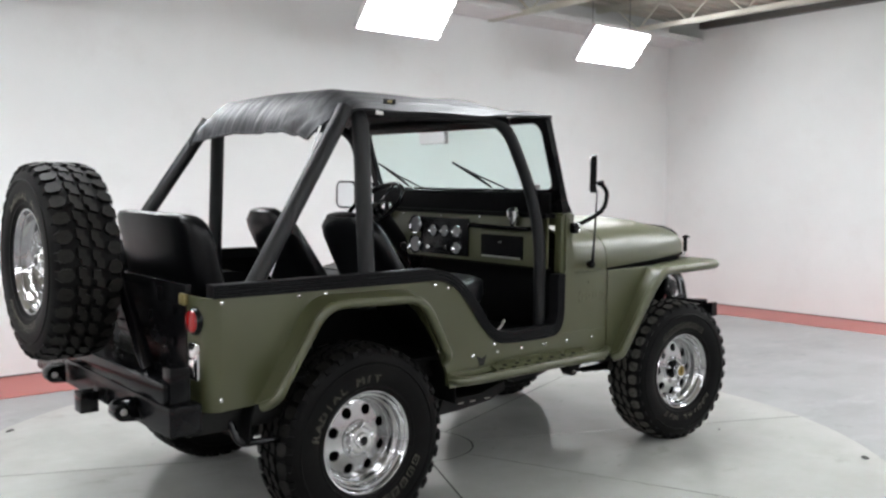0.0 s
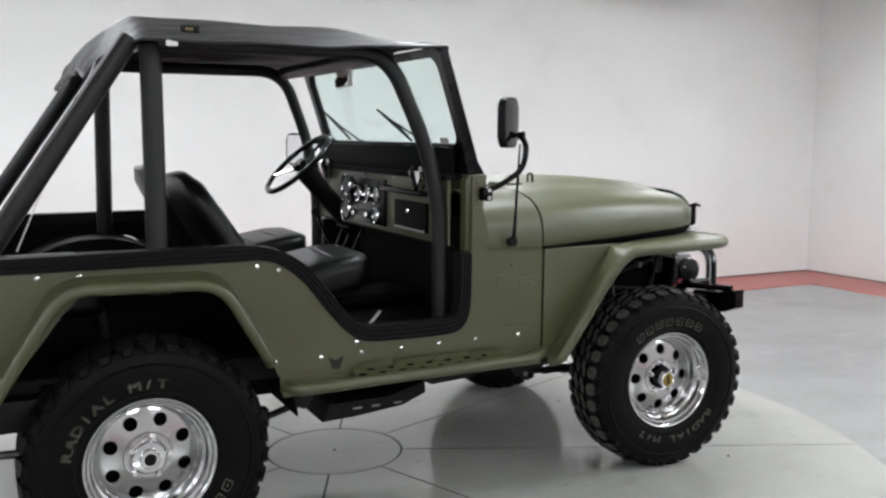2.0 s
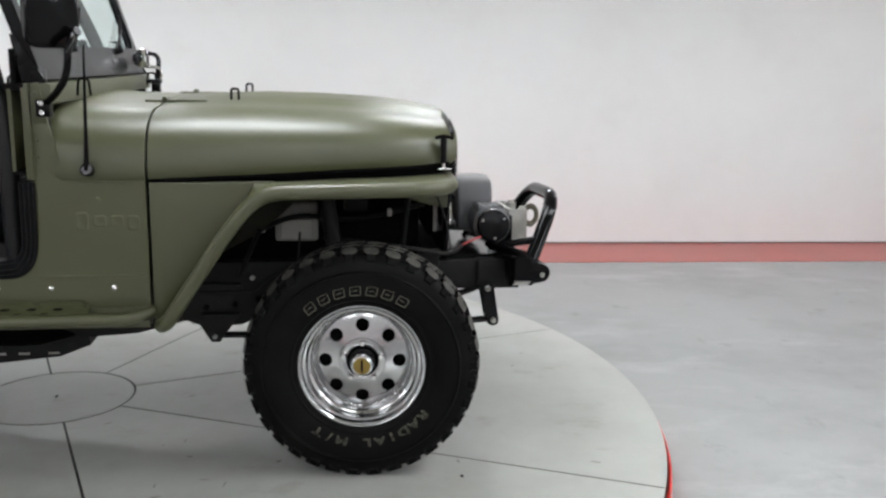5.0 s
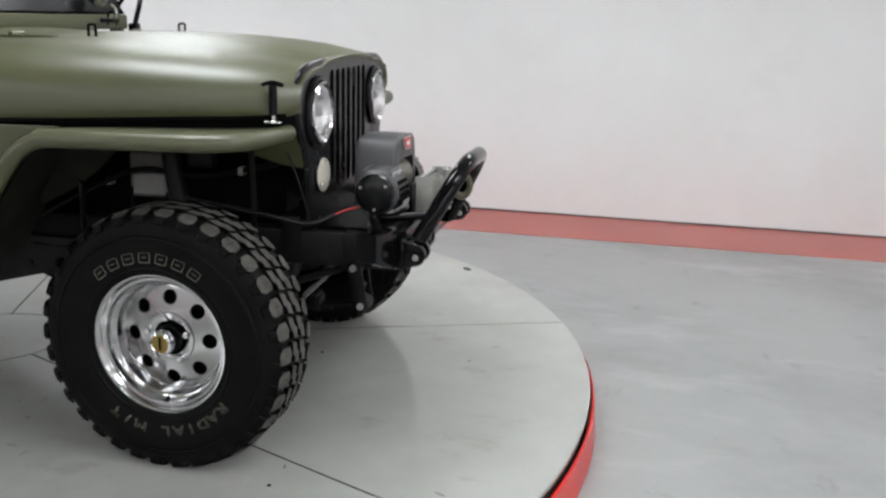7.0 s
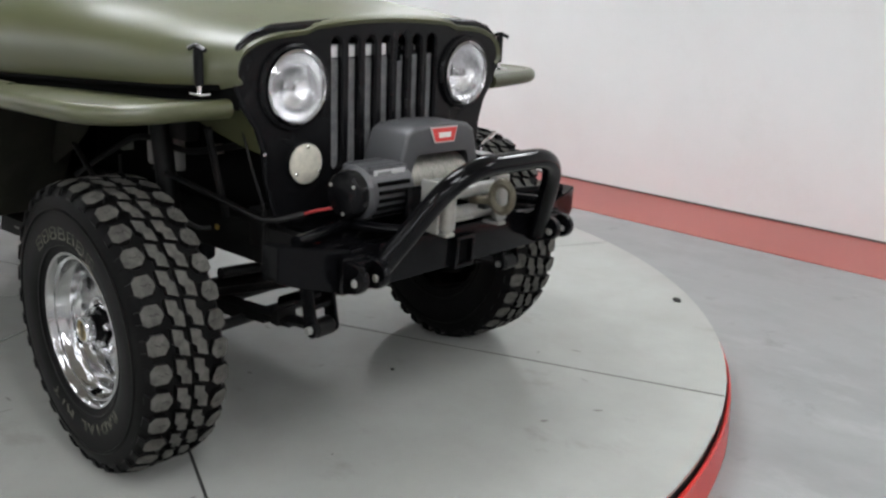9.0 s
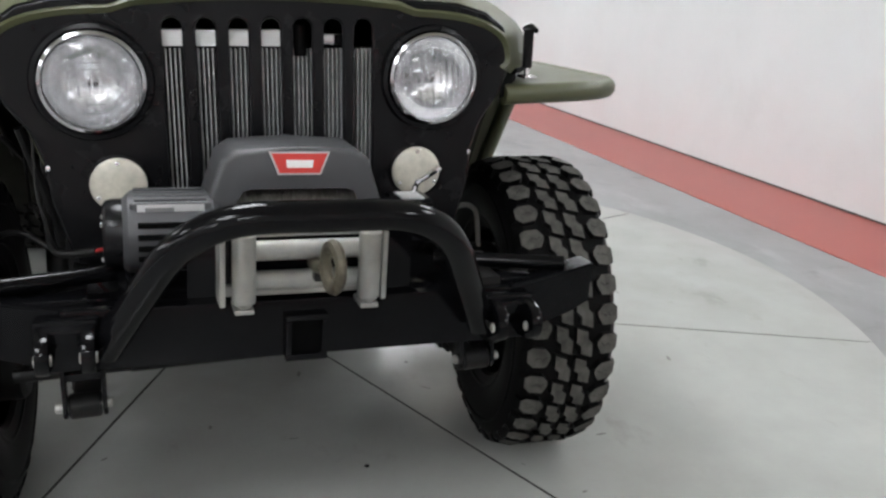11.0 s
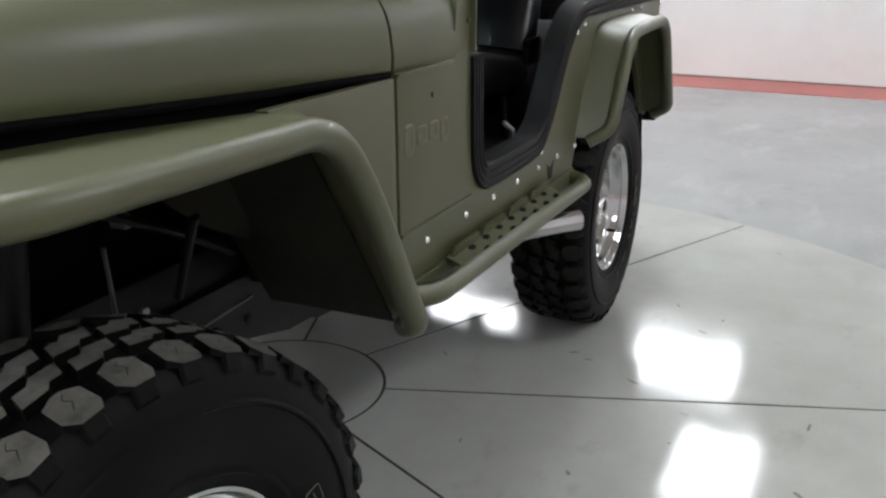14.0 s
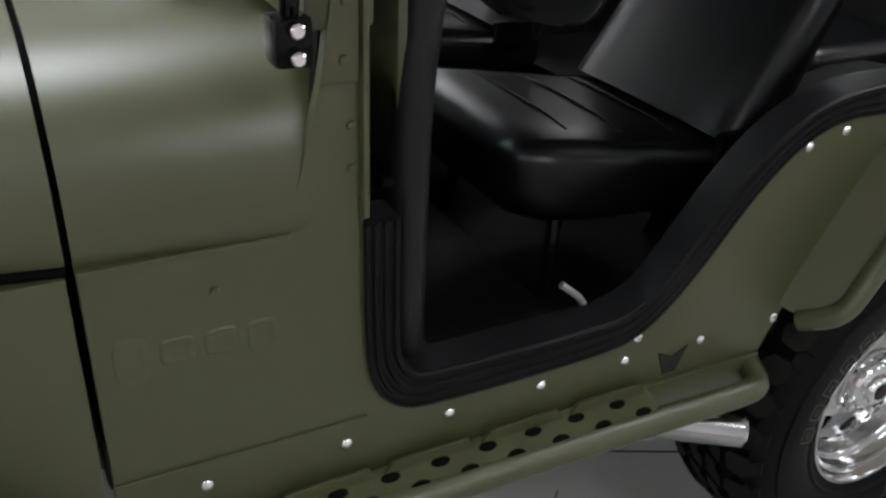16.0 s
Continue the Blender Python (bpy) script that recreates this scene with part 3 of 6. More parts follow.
# ---- fenders ----
def strip(outer, inner, t=0.006):
    b = loft([[Vector(p).lerp(Vector(q), k / 4) for k in range(5)] for p, q in zip(outer, inner)])
    return thick(b, t)


def front_fender(s):
    rim = fillet([(0.452, s * 0.765, 0.562), (0.475, s * 0.800, 0.578), (0.672, s * 0.820, 0.873), (0.765, s * 0.824, 0.978), (1.352, s * 0.812, 0.988), (1.368, s * 0.50, 0.984)], [0, 0.08, 0.08, 0.09, 0.15, 0], 8)
    edge = []
    for p in rim:
        if p.z < 0.94:
            edge.append((p.x - 0.008, s * (W - 0.004), p.z + 0.004))
        else:
            t = min(1.0, max(0.0, (p.x - 0.75) / 0.67))
            k = min(1.0, max(0.0, (abs(p.y) - 0.5) / 0.36))
            edge.append((0.70 + (p.x - 0.70) * (0.9 + 0.06 * k), s * (0.745 - 0.26 * t), 0.978 + 0.004 * t))
    f = part("front_fender", strip(rim, edge), OLIVE, car)
    lip = [(p.x, p.y, p.z - 0.018) for p in rim]
    part("fender_lip", tube(lip, 0.0225, 12), OLIVE, f)
    pl = slab([(0.430, 0.978), (0.80, 0.982), (0.757, 0.962), (0.672, 0.866), (0.475, 0.571), (0.430, 0.545)], "y", s * (W - 0.016), s * W, 0.002)
    part("fender_side", pl, OLIVE, f)
    # small apron beside the grille shell, and the dark inner wing
    b = loft([[Vector((x, s * y0, z0)), Vector((x, s * (y0 + 0.03), 0.95)), Vector((x, s * (y0 + 0.06), 0.982))] for x, y0, z0 in ((1.382, 0.418, 0.852), (1.32, 0.425, 0.862), (1.22, 0.44, 0.892), (1.12, 0.455, 0.925), (0.98, 0.48, 0.962))])
    part("fender_apron", thick(b, 0.004), OLIVE, f)
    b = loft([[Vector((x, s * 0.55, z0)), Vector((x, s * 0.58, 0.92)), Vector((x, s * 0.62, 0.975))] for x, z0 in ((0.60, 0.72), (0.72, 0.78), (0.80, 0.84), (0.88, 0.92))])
    part("inner_fender", thick(b, 0.004), SHADECOAT, f, "dusty inner wing panel with shade in its colour")
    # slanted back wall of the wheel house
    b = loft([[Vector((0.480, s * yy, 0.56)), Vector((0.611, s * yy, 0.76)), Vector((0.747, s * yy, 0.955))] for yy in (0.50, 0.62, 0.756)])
    part("wheel_house", thick(b, 0.004), SHADECOAT, f, "grimy undercoated wheel house with shade in its colour")


def rear_flare(s):
    rim = fillet([(-1.525, s * 0.775, 0.612), (-1.50, s * 0.832, 0.64), (-1.295, s * 0.840, 0.965), (-0.835, s * 0.840, 0.955), (-0.69, s * 0.832, 0.705), (-0.665, s * 0.775, 0.672)], 0.085, 7)
    edge = fillet([(-1.545, s * (W - 0.002), 0.615), (-1.512, s * (W - 0.002), 0.65), (-1.305, s * (W - 0.002), 0.985), (-0.815, s * (W - 0.002), 0.978), (-0.665, s * (W - 0.002), 0.725), (-0.645, s * (W - 0.002), 0.68)], 0.085, 7)
    f = part("rear_fender_flare", strip(rim, edge), OLIVE, car)
    lip = [(p.x, p.y, p.z - 0.008) for p in rim]
    part("fender_lip", tube(lip, 0.0185, 12), OLIVE, f)


for s in (-1, 1):
    front_fender(s)
    rear_flare(s)
    # inner rear wheel house
    shell = [(-1.06 + 0.50 * math.cos(radians(a)), 0.46 + 0.50 * math.sin(radians(a))) for a in range(0, 181, 12)]
    b = loft([[Vector((x, s * y, z)) for x, z in shell] for y in (0.44, 0.60, 0.733)])
    part("wheel_well", thick(b, 0.006), LINER, car, "black coated wheel well")
    b = slab(shell, "y", s * 0.434, s * 0.440)
    part("wheel_well_wall", b, LINER, car)


# ---- hood, cowl and grille ----
def hood_ring(x, w, zb, zt, bulge, n=10):
    """Half-rounded cross-section, from one lower edge over the top to the other."""
    ry, rz = min(0.26, w * 0.42), (zt - 0.018 - zb) * 0.82
    pts = [(w - 0.012, zb - 0.012), (w, zb), (w + 0.002, zb + (zt - zb) * 0.12)]
    zc = zt - 0.018 - rz
    for i in range(1, n + 1):
        a = radians(90 * i / n)
        e = 0.86
        pts.append((w - ry + ry * math.cos(a) ** e, zc + rz * math.sin(a) ** e))
    y0 = w - ry
    for i in range(1, 9):
        y = y0 * (1 - i / 8)
        z = zt - 0.018 * (y / y0) ** 2
        pts.append((y, z))
    out = []
    for y, z in pts:
        k = min(1.0, max(0.0, (0.30 - abs(y)) / 0.05))
        out.append((y, z + bulge * k * k * (3 - 2 * k)))
    full = [(-y, z) for y, z in out[:-1]] + out[::-1]
    return [Vector((x, y, z)) for y, z in full]


HOOD = [(0.428, 0.737, 0.990, 1.208, 0.0), (0.55, 0.725, 0.995, 1.212, 0.004), (0.75, 0.705, 1.002, 1.211, 0.010), (0.95, 0.675, 1.010, 1.206, 0.013), (1.12, 0.64, 1.016, 1.197, 0.014), (1.24, 0.605, 1.019, 1.186, 0.014), (1.32, 0.560, 1.021, 1.173, 0.013), (1.368, 0.526, 1.024, 1.167, 0.012), (1.390, 0.507, 1.030, 1.164, 0.011), (1.403, 0.495, 1.036, 1.157, 0.009)]
hood = part("hood", thick(loft([hood_ring(*h) for h in HOOD]), 0.012), OLIVE, car, smooth=50)
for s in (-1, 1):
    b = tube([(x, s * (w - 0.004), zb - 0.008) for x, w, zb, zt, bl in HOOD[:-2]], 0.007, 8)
    part("hood_gasket", b, SHADEBLACK, hood)
    # added black sheet stands for the shade seen under the hood edge
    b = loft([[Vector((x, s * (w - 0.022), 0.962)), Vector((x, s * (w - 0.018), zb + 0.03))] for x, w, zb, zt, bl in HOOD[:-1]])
    part("hood_shade_sheet", thick(b, 0.003), SHADEBLACK, hood)
COWL = [(0.142, 0.742, 0.984, 1.220, 0.0), (0.20, 0.745, 0.984, 1.214, 0.0), (0.30, 0.742, 0.984, 1.211, 0.0), (0.420, 0.738, 0.984, 1.208, 0.0)]
part("cowl", thick(loft([hood_ring(*h) for h in COWL]), 0.012), OLIVE, car, smooth=50)
part("hood_seal", thick(loft([hood_ring(x, 0.722, 0.98, 1.194, 0) for x in (0.40, 0.45)]), 0.004), SHADEBLACK, car)
part("scuttle", box(0.09, 0.168, -0.745, 0.745, 1.205, 1.264, 0.006), OLIVE, car)
part("firewall", box(0.20, 0.22, -0.66, 0.66, 0.62, 1.08, 0.0), LINER, car)
# added black sheets stand for the unlit depth of the engine bay
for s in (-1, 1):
    part("bay_shade_sheet", box(0.44, 1.29, s * 0.33 - 0.004, s * 0.33 + 0.004, 0.62, 1.12, 0), SHADEBLACK, car)
# hood catches, stops, footman loops and hinge hardware
for s in (-1, 1):
    latch = part("hood_catch", rod((1.347, s * 0.562, 1.02), (1.347, s * 0.562, 1.105), 0.011, 12, 0.003), TRIM, car, "black rubber hood catch")
    b = tube(fillet([(1.318, s * 0.565, 1.102), (1.347, s * 0.567, 1.112), (1.378, s * 0.565, 1.102)], 0.02), 0.006, 8)
    part("catch_hook", b, GLOSSBLACK, latch)
    b = box(1.325, 1.37, s * 0.562 - 0.014, s * 0.562 + 0.014, 0.999, 1.005, 0.002)
    rod((1.347, s * 0.562, 1.0), (1.347, s * 0.562, 1.028), 0.006, 10, 0, b)
    part("catch_foot", b, CHROME, latch)
part("hood_stop", lathe([(0, 0), (0.016, 0), (0.014, 0.008), (0, 0.012)], 16, Matrix.Translation((1.155, 0.634, 1.008)) @ Matrix.Rotation(radians(-90), 4, "X")), TRIM, car)
for y in (-0.30, 0.30):
    part("footman_loop", tube(fillet([(0.635, y, 1.200), (0.635, y, 1.242), (0.66, y, 1.242), (0.66, y, 1.200)], 0.008), 0.0045, 8), GLOSSBLACK, car)
for y in (-0.36, 0.36):
    b = box(0.36, 0.46, y - 0.022, y + 0.022, 1.197, 1.205, 0.002)
    rod((0.425, y - 0.03, 1.208), (0.425, y + 0.03, 1.208), 0.008, 10, 0, b)
    box(0.46, 0.56, y - 0.012, y + 0.012, 1.198, 1.2065, 0.002, bm=b)
    part("hood_hinge", b, OLIVE, car)

# grille shell with seven slots, two lamp rings
def grille():
    half = [(0.30, 0.645), (0.372, 0.66), (0.405, 0.78), (0.412, 0.86), (0.432, 0.92), (0.472, 0.975), (0.493, 1.03), (0.492, 1.07), (0.476, 1.105), (0.44, 1.132), (0.38, 1.148), (0.20, 1.158), (0.0, 1.160)]
    out = half + [(-y, z) for y, z in half[-2::-1]]
    b = bmesh.new()
    vs = []
    xo = 1.395

    def loop(pts):
        v = [b.verts.new((xo, y, z)) for y, z in pts]
        return [b.edges.new((v[i], v[(i + 1) % len(v)])) for i in range(len(v))]

    es = loop(out)
    for k in range(7):
        y = (k - 3) * 0.0605
        r, z0, z1 = 0.0225, 0.77, 1.105
        if abs(k - 3) == 3:
            z0 = 0.80
        pts = arc2((y, z1), r, 0, 180, 8) + arc2((y, z0), r, 180, 360, 8)
        es += loop(pts)
    for s in (-1, 1):
        es += loop(arc2((s * 0.325, 1.007), 0.092, 0, 345, 23))
        es += loop(arc2((s * 0.294, 0.813), 0.055, 0, 345, 23))
    bmesh.ops.triangle_fill(b, use_beauty=True, edges=es)
    ext = bmesh.ops.extrude_face_region(b, geom=b.faces[:])
    bmesh.ops.translate(b, verts=[v for v in ext["geom"] if isinstance(v, bmesh.types.BMVert)], vec=(-0.022, 0, 0))
    return part("grille_shell", b, BLACK, car, "satin black grille panel with seven slots", smooth=30)


gr = grille()
part("grille_flange", tube([(1.384, y, z) for y, z in [(0.372, 0.66), (0.405, 0.78), (0.412, 0.86), (0.432, 0.92), (0.472, 0.975), (0.493, 1.03), (0.492, 1.07), (0.476, 1.105), (0.44, 1.132), (0.38, 1.148), (0.20, 1.158), (0.0, 1.160), (-0.20, 1.158), (-0.38, 1.148), (-0.44, 1.132), (-0.476, 1.105), (-0.492, 1.07), (-0.493, 1.03), (-0.472, 0.975), (-0.432, 0.92), (-0.412, 0.86), (-0.405, 0.78), (-0.372, 0.66)]], 0.010, 10), BLACK, gr)
for k in range(7):
    y = (k - 3) * 0.0605
    r, z0, z1 = 0.0225, 0.77 if abs(k - 3) < 3 else 0.80, 1.105
    rim = arc2((y, z1), r, 0, 180, 8) + arc2((y, z0), r, 180, 360, 8)
    part("slot_edge", tube([(1.3905, u, v) for u, v in rim], 0.0048, 8, closed=True), BLACK, gr)
# radiator behind the slots
rad = part("radiator", box(1.335, 1.355, -0.25, 0.25, 0.72, 1.066, 0.003), SHADEBLACK, car, "dark radiator core")
for i in range(54):
    y = -0.2280 + i * 0.0086
    part("radiator_fin", box(1.355, 1.371, y - 0.0014, y + 0.0014, 0.73, 1.064, 0), RADIATOR, rad)
part("radiator_tank", box(1.325, 1.368, -0.215, 0.024, 1.068, 1.099, 0.003), WHITE, rad, "pale metal top tank")
part("filler_neck", box(1.33, 1.362, 0.095, 0.15, 1.070, 1.092, 0.004), ALLOY, rad)
part("radiator_hose", rod((1.362, 0.058, 1.108), (1.374, 0.06, 1.050), 0.013, 10, 0.002), SHADEBLACK, rad)


def headlight(s):
    m = Matrix.Translation((1.393, s * 0.325, 1.007)) @ Matrix.Rotation(radians(90), 4, "Y")
    h = part("headlight", lathe([(0.088, -0.01), (0.104, -0.005), (0.1085, 0.006), (0.105, 0.014), (0.097, 0.016), (0.0915, 0.011), (0.0895, 0.0)], 48, m), BLACK, car, "round headlight in a black bezel")
    part("chrome_ring", lathe([(0.0905, 0.004), (0.094, 0.013), (0.0925, 0.021), (0.087, 0.024), (0.0835, 0.020), (0.0825, 0.012)], 48, m), ALLOY, h, "bright trim ring")
    part("reflector", lathe([(0.083, 0.010), (0.074, -0.012), (0.055, -0.034), (0.03, -0.046), (0.0, -0.05)], 48, m), REFLECTOR, h)
    part("bulb_shield", lathe([(0.0, -0.012), (0.010, -0.015), (0.012, -0.026), (0.010, -0.045)], 20, m), ALLOY, h)
    g = part("lens", lathe([(0.084, 0.014), (0.07, 0.024), (0.045, 0.031), (0.02, 0.034), (0.0, 0.0345)], 48, m), BULB, h, "fluted clear glass lens")
    g.visible_shadow = False
    # moulded flutes and prism blocks of the lens
    for i in range(-5, 6):
        u = i * 0.0135
        L = math.sqrt(max(0.0, 0.076 ** 2 - u * u)) * 0.92
        h0 = 0.0345 * (1 - (u / 0.084) ** 2 * 0.75)
        f = part("lens_flute", rod(m @ Vector((-L, u, h0 - 0.014)), m @ Vector((L, u, h0 - 0.014)), 0.0022, 6), BULB, h)
        f.visible_shadow = False
    for u, v, wu, wv in ((-0.030, 0.0, 0.012, 0.034), (0.046, 0.004, 0.016, 0.030), (0.012, -0.048, 0.018, 0.012), (0.006, 0.050, 0.020, 0.014), (0.014, -0.014, 0.020, 0.018)):
        z = 0.0345 * (1 - ((u * u + v * v) / 0.084 ** 2) * 0.8)
        q = [m @ Vector((u + a * wu / 2, v + c * wv / 2, z - 0.005)) for a, c in ((-1, -1), (1, -1), (1, 1), (-1, 1))]
        part("lens_block", tube(q, 0.0011, 5, closed=True), GAUGE, h)


def marker(s):
    m = Matrix.Translation((1.394, s * 0.294, 0.813)) @ Matrix.Rotation(radians(90), 4, "Y")
    k = part("turn_signal", lathe([(0.050, -0.01), (0.058, 0.0), (0.057, 0.006), (0.052, 0.007), (0.050, 0.002)], 40, m), BLACK, car, "round turn signal lamp")
    part("lens", lathe([(0.0525, 0.003), (0.051, 0.012), (0.045, 0.016), (0.02, 0.0185), (0.0, 0.019)], 40, m), MARKER, k, "yellowed clear plastic lens")
    for a in (180, 60, -60):
        q = m @ Vector((0.043 * math.cos(radians(a)), 0.043 * math.sin(radians(a)), 0.013))
        part("screw", rod(q, q + Vector((0.006, 0, 0)), 0.0045, 10, 0.001), CHROME, k)


for s in (-1, 1):
    headlight(s)
    marker(s)
    part("grille_bolt", lathe([(0, 0), (0.007, 0), (0.0065, 0.005), (0, 0.007)], 10, Matrix.Translation((1.388, s * 0.412, 0.848)) @ Matrix.Rotation(radians(90), 4, "Y")), CHROME, car)

# ---- windscreen ----
WB, WT = (0.130, 1.268), (-0.014, 1.712)    # foot and head of the frame, x and z


def screen_pt(y, t):
    return Vector((WB[0] + (WT[0] - WB[0]) * t, y, WB[1] + (WT[1] - WB[1]) * t))


def screen_slab(pts, off0, off1, holes=()):
    b = bmesh.new()
    nrm = Vector((WT[1] - WB[1], 0, WB[0] - WT[0])).normalized()
    es = []
    for ring in [pts, *holes]:
        v = [b.verts.new(screen_pt(y, t) + nrm * off0) for y, t in ring]
        es += [b.edges.new((v[i], v[(i + 1) % len(v)])) for i in range(len(v))]
    bmesh.ops.triangle_fill(b, use_beauty=True, edges=es)
    ext = bmesh.ops.extrude_face_region(b, geom=b.faces[:])
    bmesh.ops.translate(b, verts=[v for v in ext["geom"] if isinstance(v, bmesh.types.BMVert)], vec=nrm * (off1 - off0))
    return b


def rr(y0, y1, t0, t1, ry, rt, n=6):
    out = []
    for cy, ct, a in ((y1 - ry, t1 - rt, 0), (y0 + ry, t1 - rt, 90), (y0 + ry, t0 + rt, 180), (y1 - ry, t0 + rt, 270)):
        for i in range(n + 1):
            q = radians(a + 90 * i / n)
            out.append((cy + ry * math.cos(q), ct + rt * math.sin(q)))
    return out


opening = rr(-0.688, 0.688, 0.225, 0.945, 0.06, 0.12)
ws = part("windscreen_frame", screen_slab([(-0.735, 0), (0.735, 0), (0.732, 0.97), (0.70, 1.0), (-0.70, 1.0), (-0.732, 0.97)], -0.018, 0.018, [opening]), BLACK, car, "black steel windscreen frame", smooth=30)
part("glazing_rubber", tube([screen_pt(y, t) for y, t in opening], 0.007, 8, closed=True), TRIM, ws)
g = part("windscreen_glass", screen_slab(rr(-0.685, 0.685, 0.229, 0.941, 0.06, 0.12), -0.003, 0.003), TINT, ws, "green tinted windscreen", smooth=0)
g.visible_shadow = False
part("inspection_sticker", screen_slab([(-0.60, 0.24), (-0.53, 0.24), (-0.53, 0.29), (-0.60, 0.29)], -0.006, -0.0045), WHITE, ws, smooth=0)
part("screen_hinge_cover", screen_slab([(-0.70, 0.02), (0.70, 0.02), (0.70, 0.19), (-0.70, 0.19)], -0.028, -0.018), BLACK, ws)
nrm = Vector((WT[1] - WB[1], 0, WB[0] - WT[0])).normalized()
for y0, y1 in ((0.44, 0.67), (-0.24, 0.018)):
    # arm, and a blade that lies across the glass
    wp = part("wiper", tube([screen_pt(y0 - 0.09, 0.235) + nrm * 0.02, screen_pt(y0 + 0.12, 0.40) + nrm * 0.02], 0.0042, 8), BLACK, car, "black windscreen wiper")
    part("blade", tube([screen_pt(y0, 0.245) + nrm * 0.013, screen_pt((y0 + y1) / 2, 0.40) + nrm * 0.015, screen_pt(y1, 0.535) + nrm * 0.013], [0.005, 0.010, 0.005], 6), TRIM, wp)
    part("wiper_pivot", rod(screen_pt(y0 - 0.09, 0.20) + nrm * 0.01, screen_pt(y0 - 0.09, 0.20) + nrm * 0.04, 0.013, 12, 0.003), TRIM, wp)
for s in (-1, 1):
    part("screen_bracket", tube(fillet([(0.19, s * 0.55, 1.222), (0.195, s * 0.55, 1.275), (0.225, s * 0.55, 1.275), (0.23, s * 0.55, 1.222)], 0.012), 0.0042, 8), GLOSSBLACK, ws)
    b = slab([(0.09, 1.262), (0.160, 1.266), (0.100, 1.36), (0.078, 1.40), (0.062, 1.40)], "y", s * 0.735, s * 0.742, 0.003)
    part("screen_side_plate", b, BLACK, ws)
cl = part("cowl_lamp", lathe([(0, -0.045), (0.02, -0.04), (0.036, -0.02), (0.041, 0.0), (0.0405, 0.012), (0.036, 0.016)], 24, Matrix.Translation((0.19, 0.50, 1.335)) @ Matrix.Rotation(radians(80), 4, "Y")), CHROME, car, "small chrome cowl lamp")
part("lens", lathe([(0.036, 0.014), (0.02, 0.022), (0, 0.025)], 24, Matrix.Translation((0.19, 0.50, 1.335)) @ Matrix.Rotation(radians(80), 4, "Y")), BULB, cl)
part("bracket", tube(fillet([(0.20, 0.50, 1.30), (0.25, 0.50, 1.30), (0.265, 0.50, 1.275), (0.245, 0.50, 1.236)], 0.015), 0.006, 8), CHROME, cl)
part("foot", box(0.20, 0.26, 0.475, 0.525, 1.232, 1.25, 0.004), TRIM, cl)
rvg = Matrix.Translation((-0.122, -0.035, 1.630)) @ Matrix.Rotation(radians(-9), 4, "Z") @ Matrix.Rotation(radians(-4), 4, "Y")
rvm = part("rear_view_mirror", box(0.002, 0.022, -0.132, 0.132, -0.033, 0.033, 0.01, 3, m=rvg), WHITE, car, "pale backed interior mirror")
b = slab(rr(-0.127, 0.127, -0.030, 0.030, 0.020, 0.016), "x", -0.002, 0.002)
bmesh.ops.transform(b, matrix=rvg, verts=b.verts[:])
part("mirror_glass", b, MIRROR, rvm)
part("stem", rod((-0.108, -0.035, 1.655), (-0.085, -0.035, 1.70), 0.006, 8), GLOSSBLACK, rvm)

# ---- roll cage and top ----
cage = part("roll_cage", tube(fillet([(-1.00, -0.69, 0.90), (-0.990, -0.618, 1.715), (-0.990, 0.618, 1.715), (-1.00, 0.66, 0.90)], 0.12, 8), 0.034, 18), CAGEPAINT, car, "matt black padded tubular roll cage", smooth=60)
for s in (-1, 1):
    part("rear_stay", tube([(-1.05, s * 0.605, 1.695), (-1.530, s * 0.675, 0.985)], 0.034, 18), CAGEPAINT, cage)
    xl, yl = (0.012, 0.674) if s < 0 else (0.022, 0.690)
    part("front_leg", tube(fillet([(xl, s * yl, 0.70), (xl - 0.002, s * yl, 1.25), (-0.172, s * 0.61, 1.695), (-0.985, s * 0.60, 1.690)], [0, 0.24, 0.13, 0], 10), 0.0285 if s < 0 else 0.0265, 18), CAGEPAINT, cage)
    part("foot_plate", box(-0.04, 0.08, s * 0.642 - 0.05, s * 0.642 + 0.05, 0.70, 0.708, 0.002), CAGEPAINT, cage)
    if s < 0:
        part("strap", tube([(-1.15, s * 0.575, 1.62), (-1.40, s * 0.615, 1.05)], 0.008, 6, flat=0.3), SILVER, cage, "pale webbing strap")
part("cross_bar", tube([(-0.17, -0.60, 1.685), (-0.17, 0.60, 1.685)], 0.030, 16), CAGEPAINT, cage)


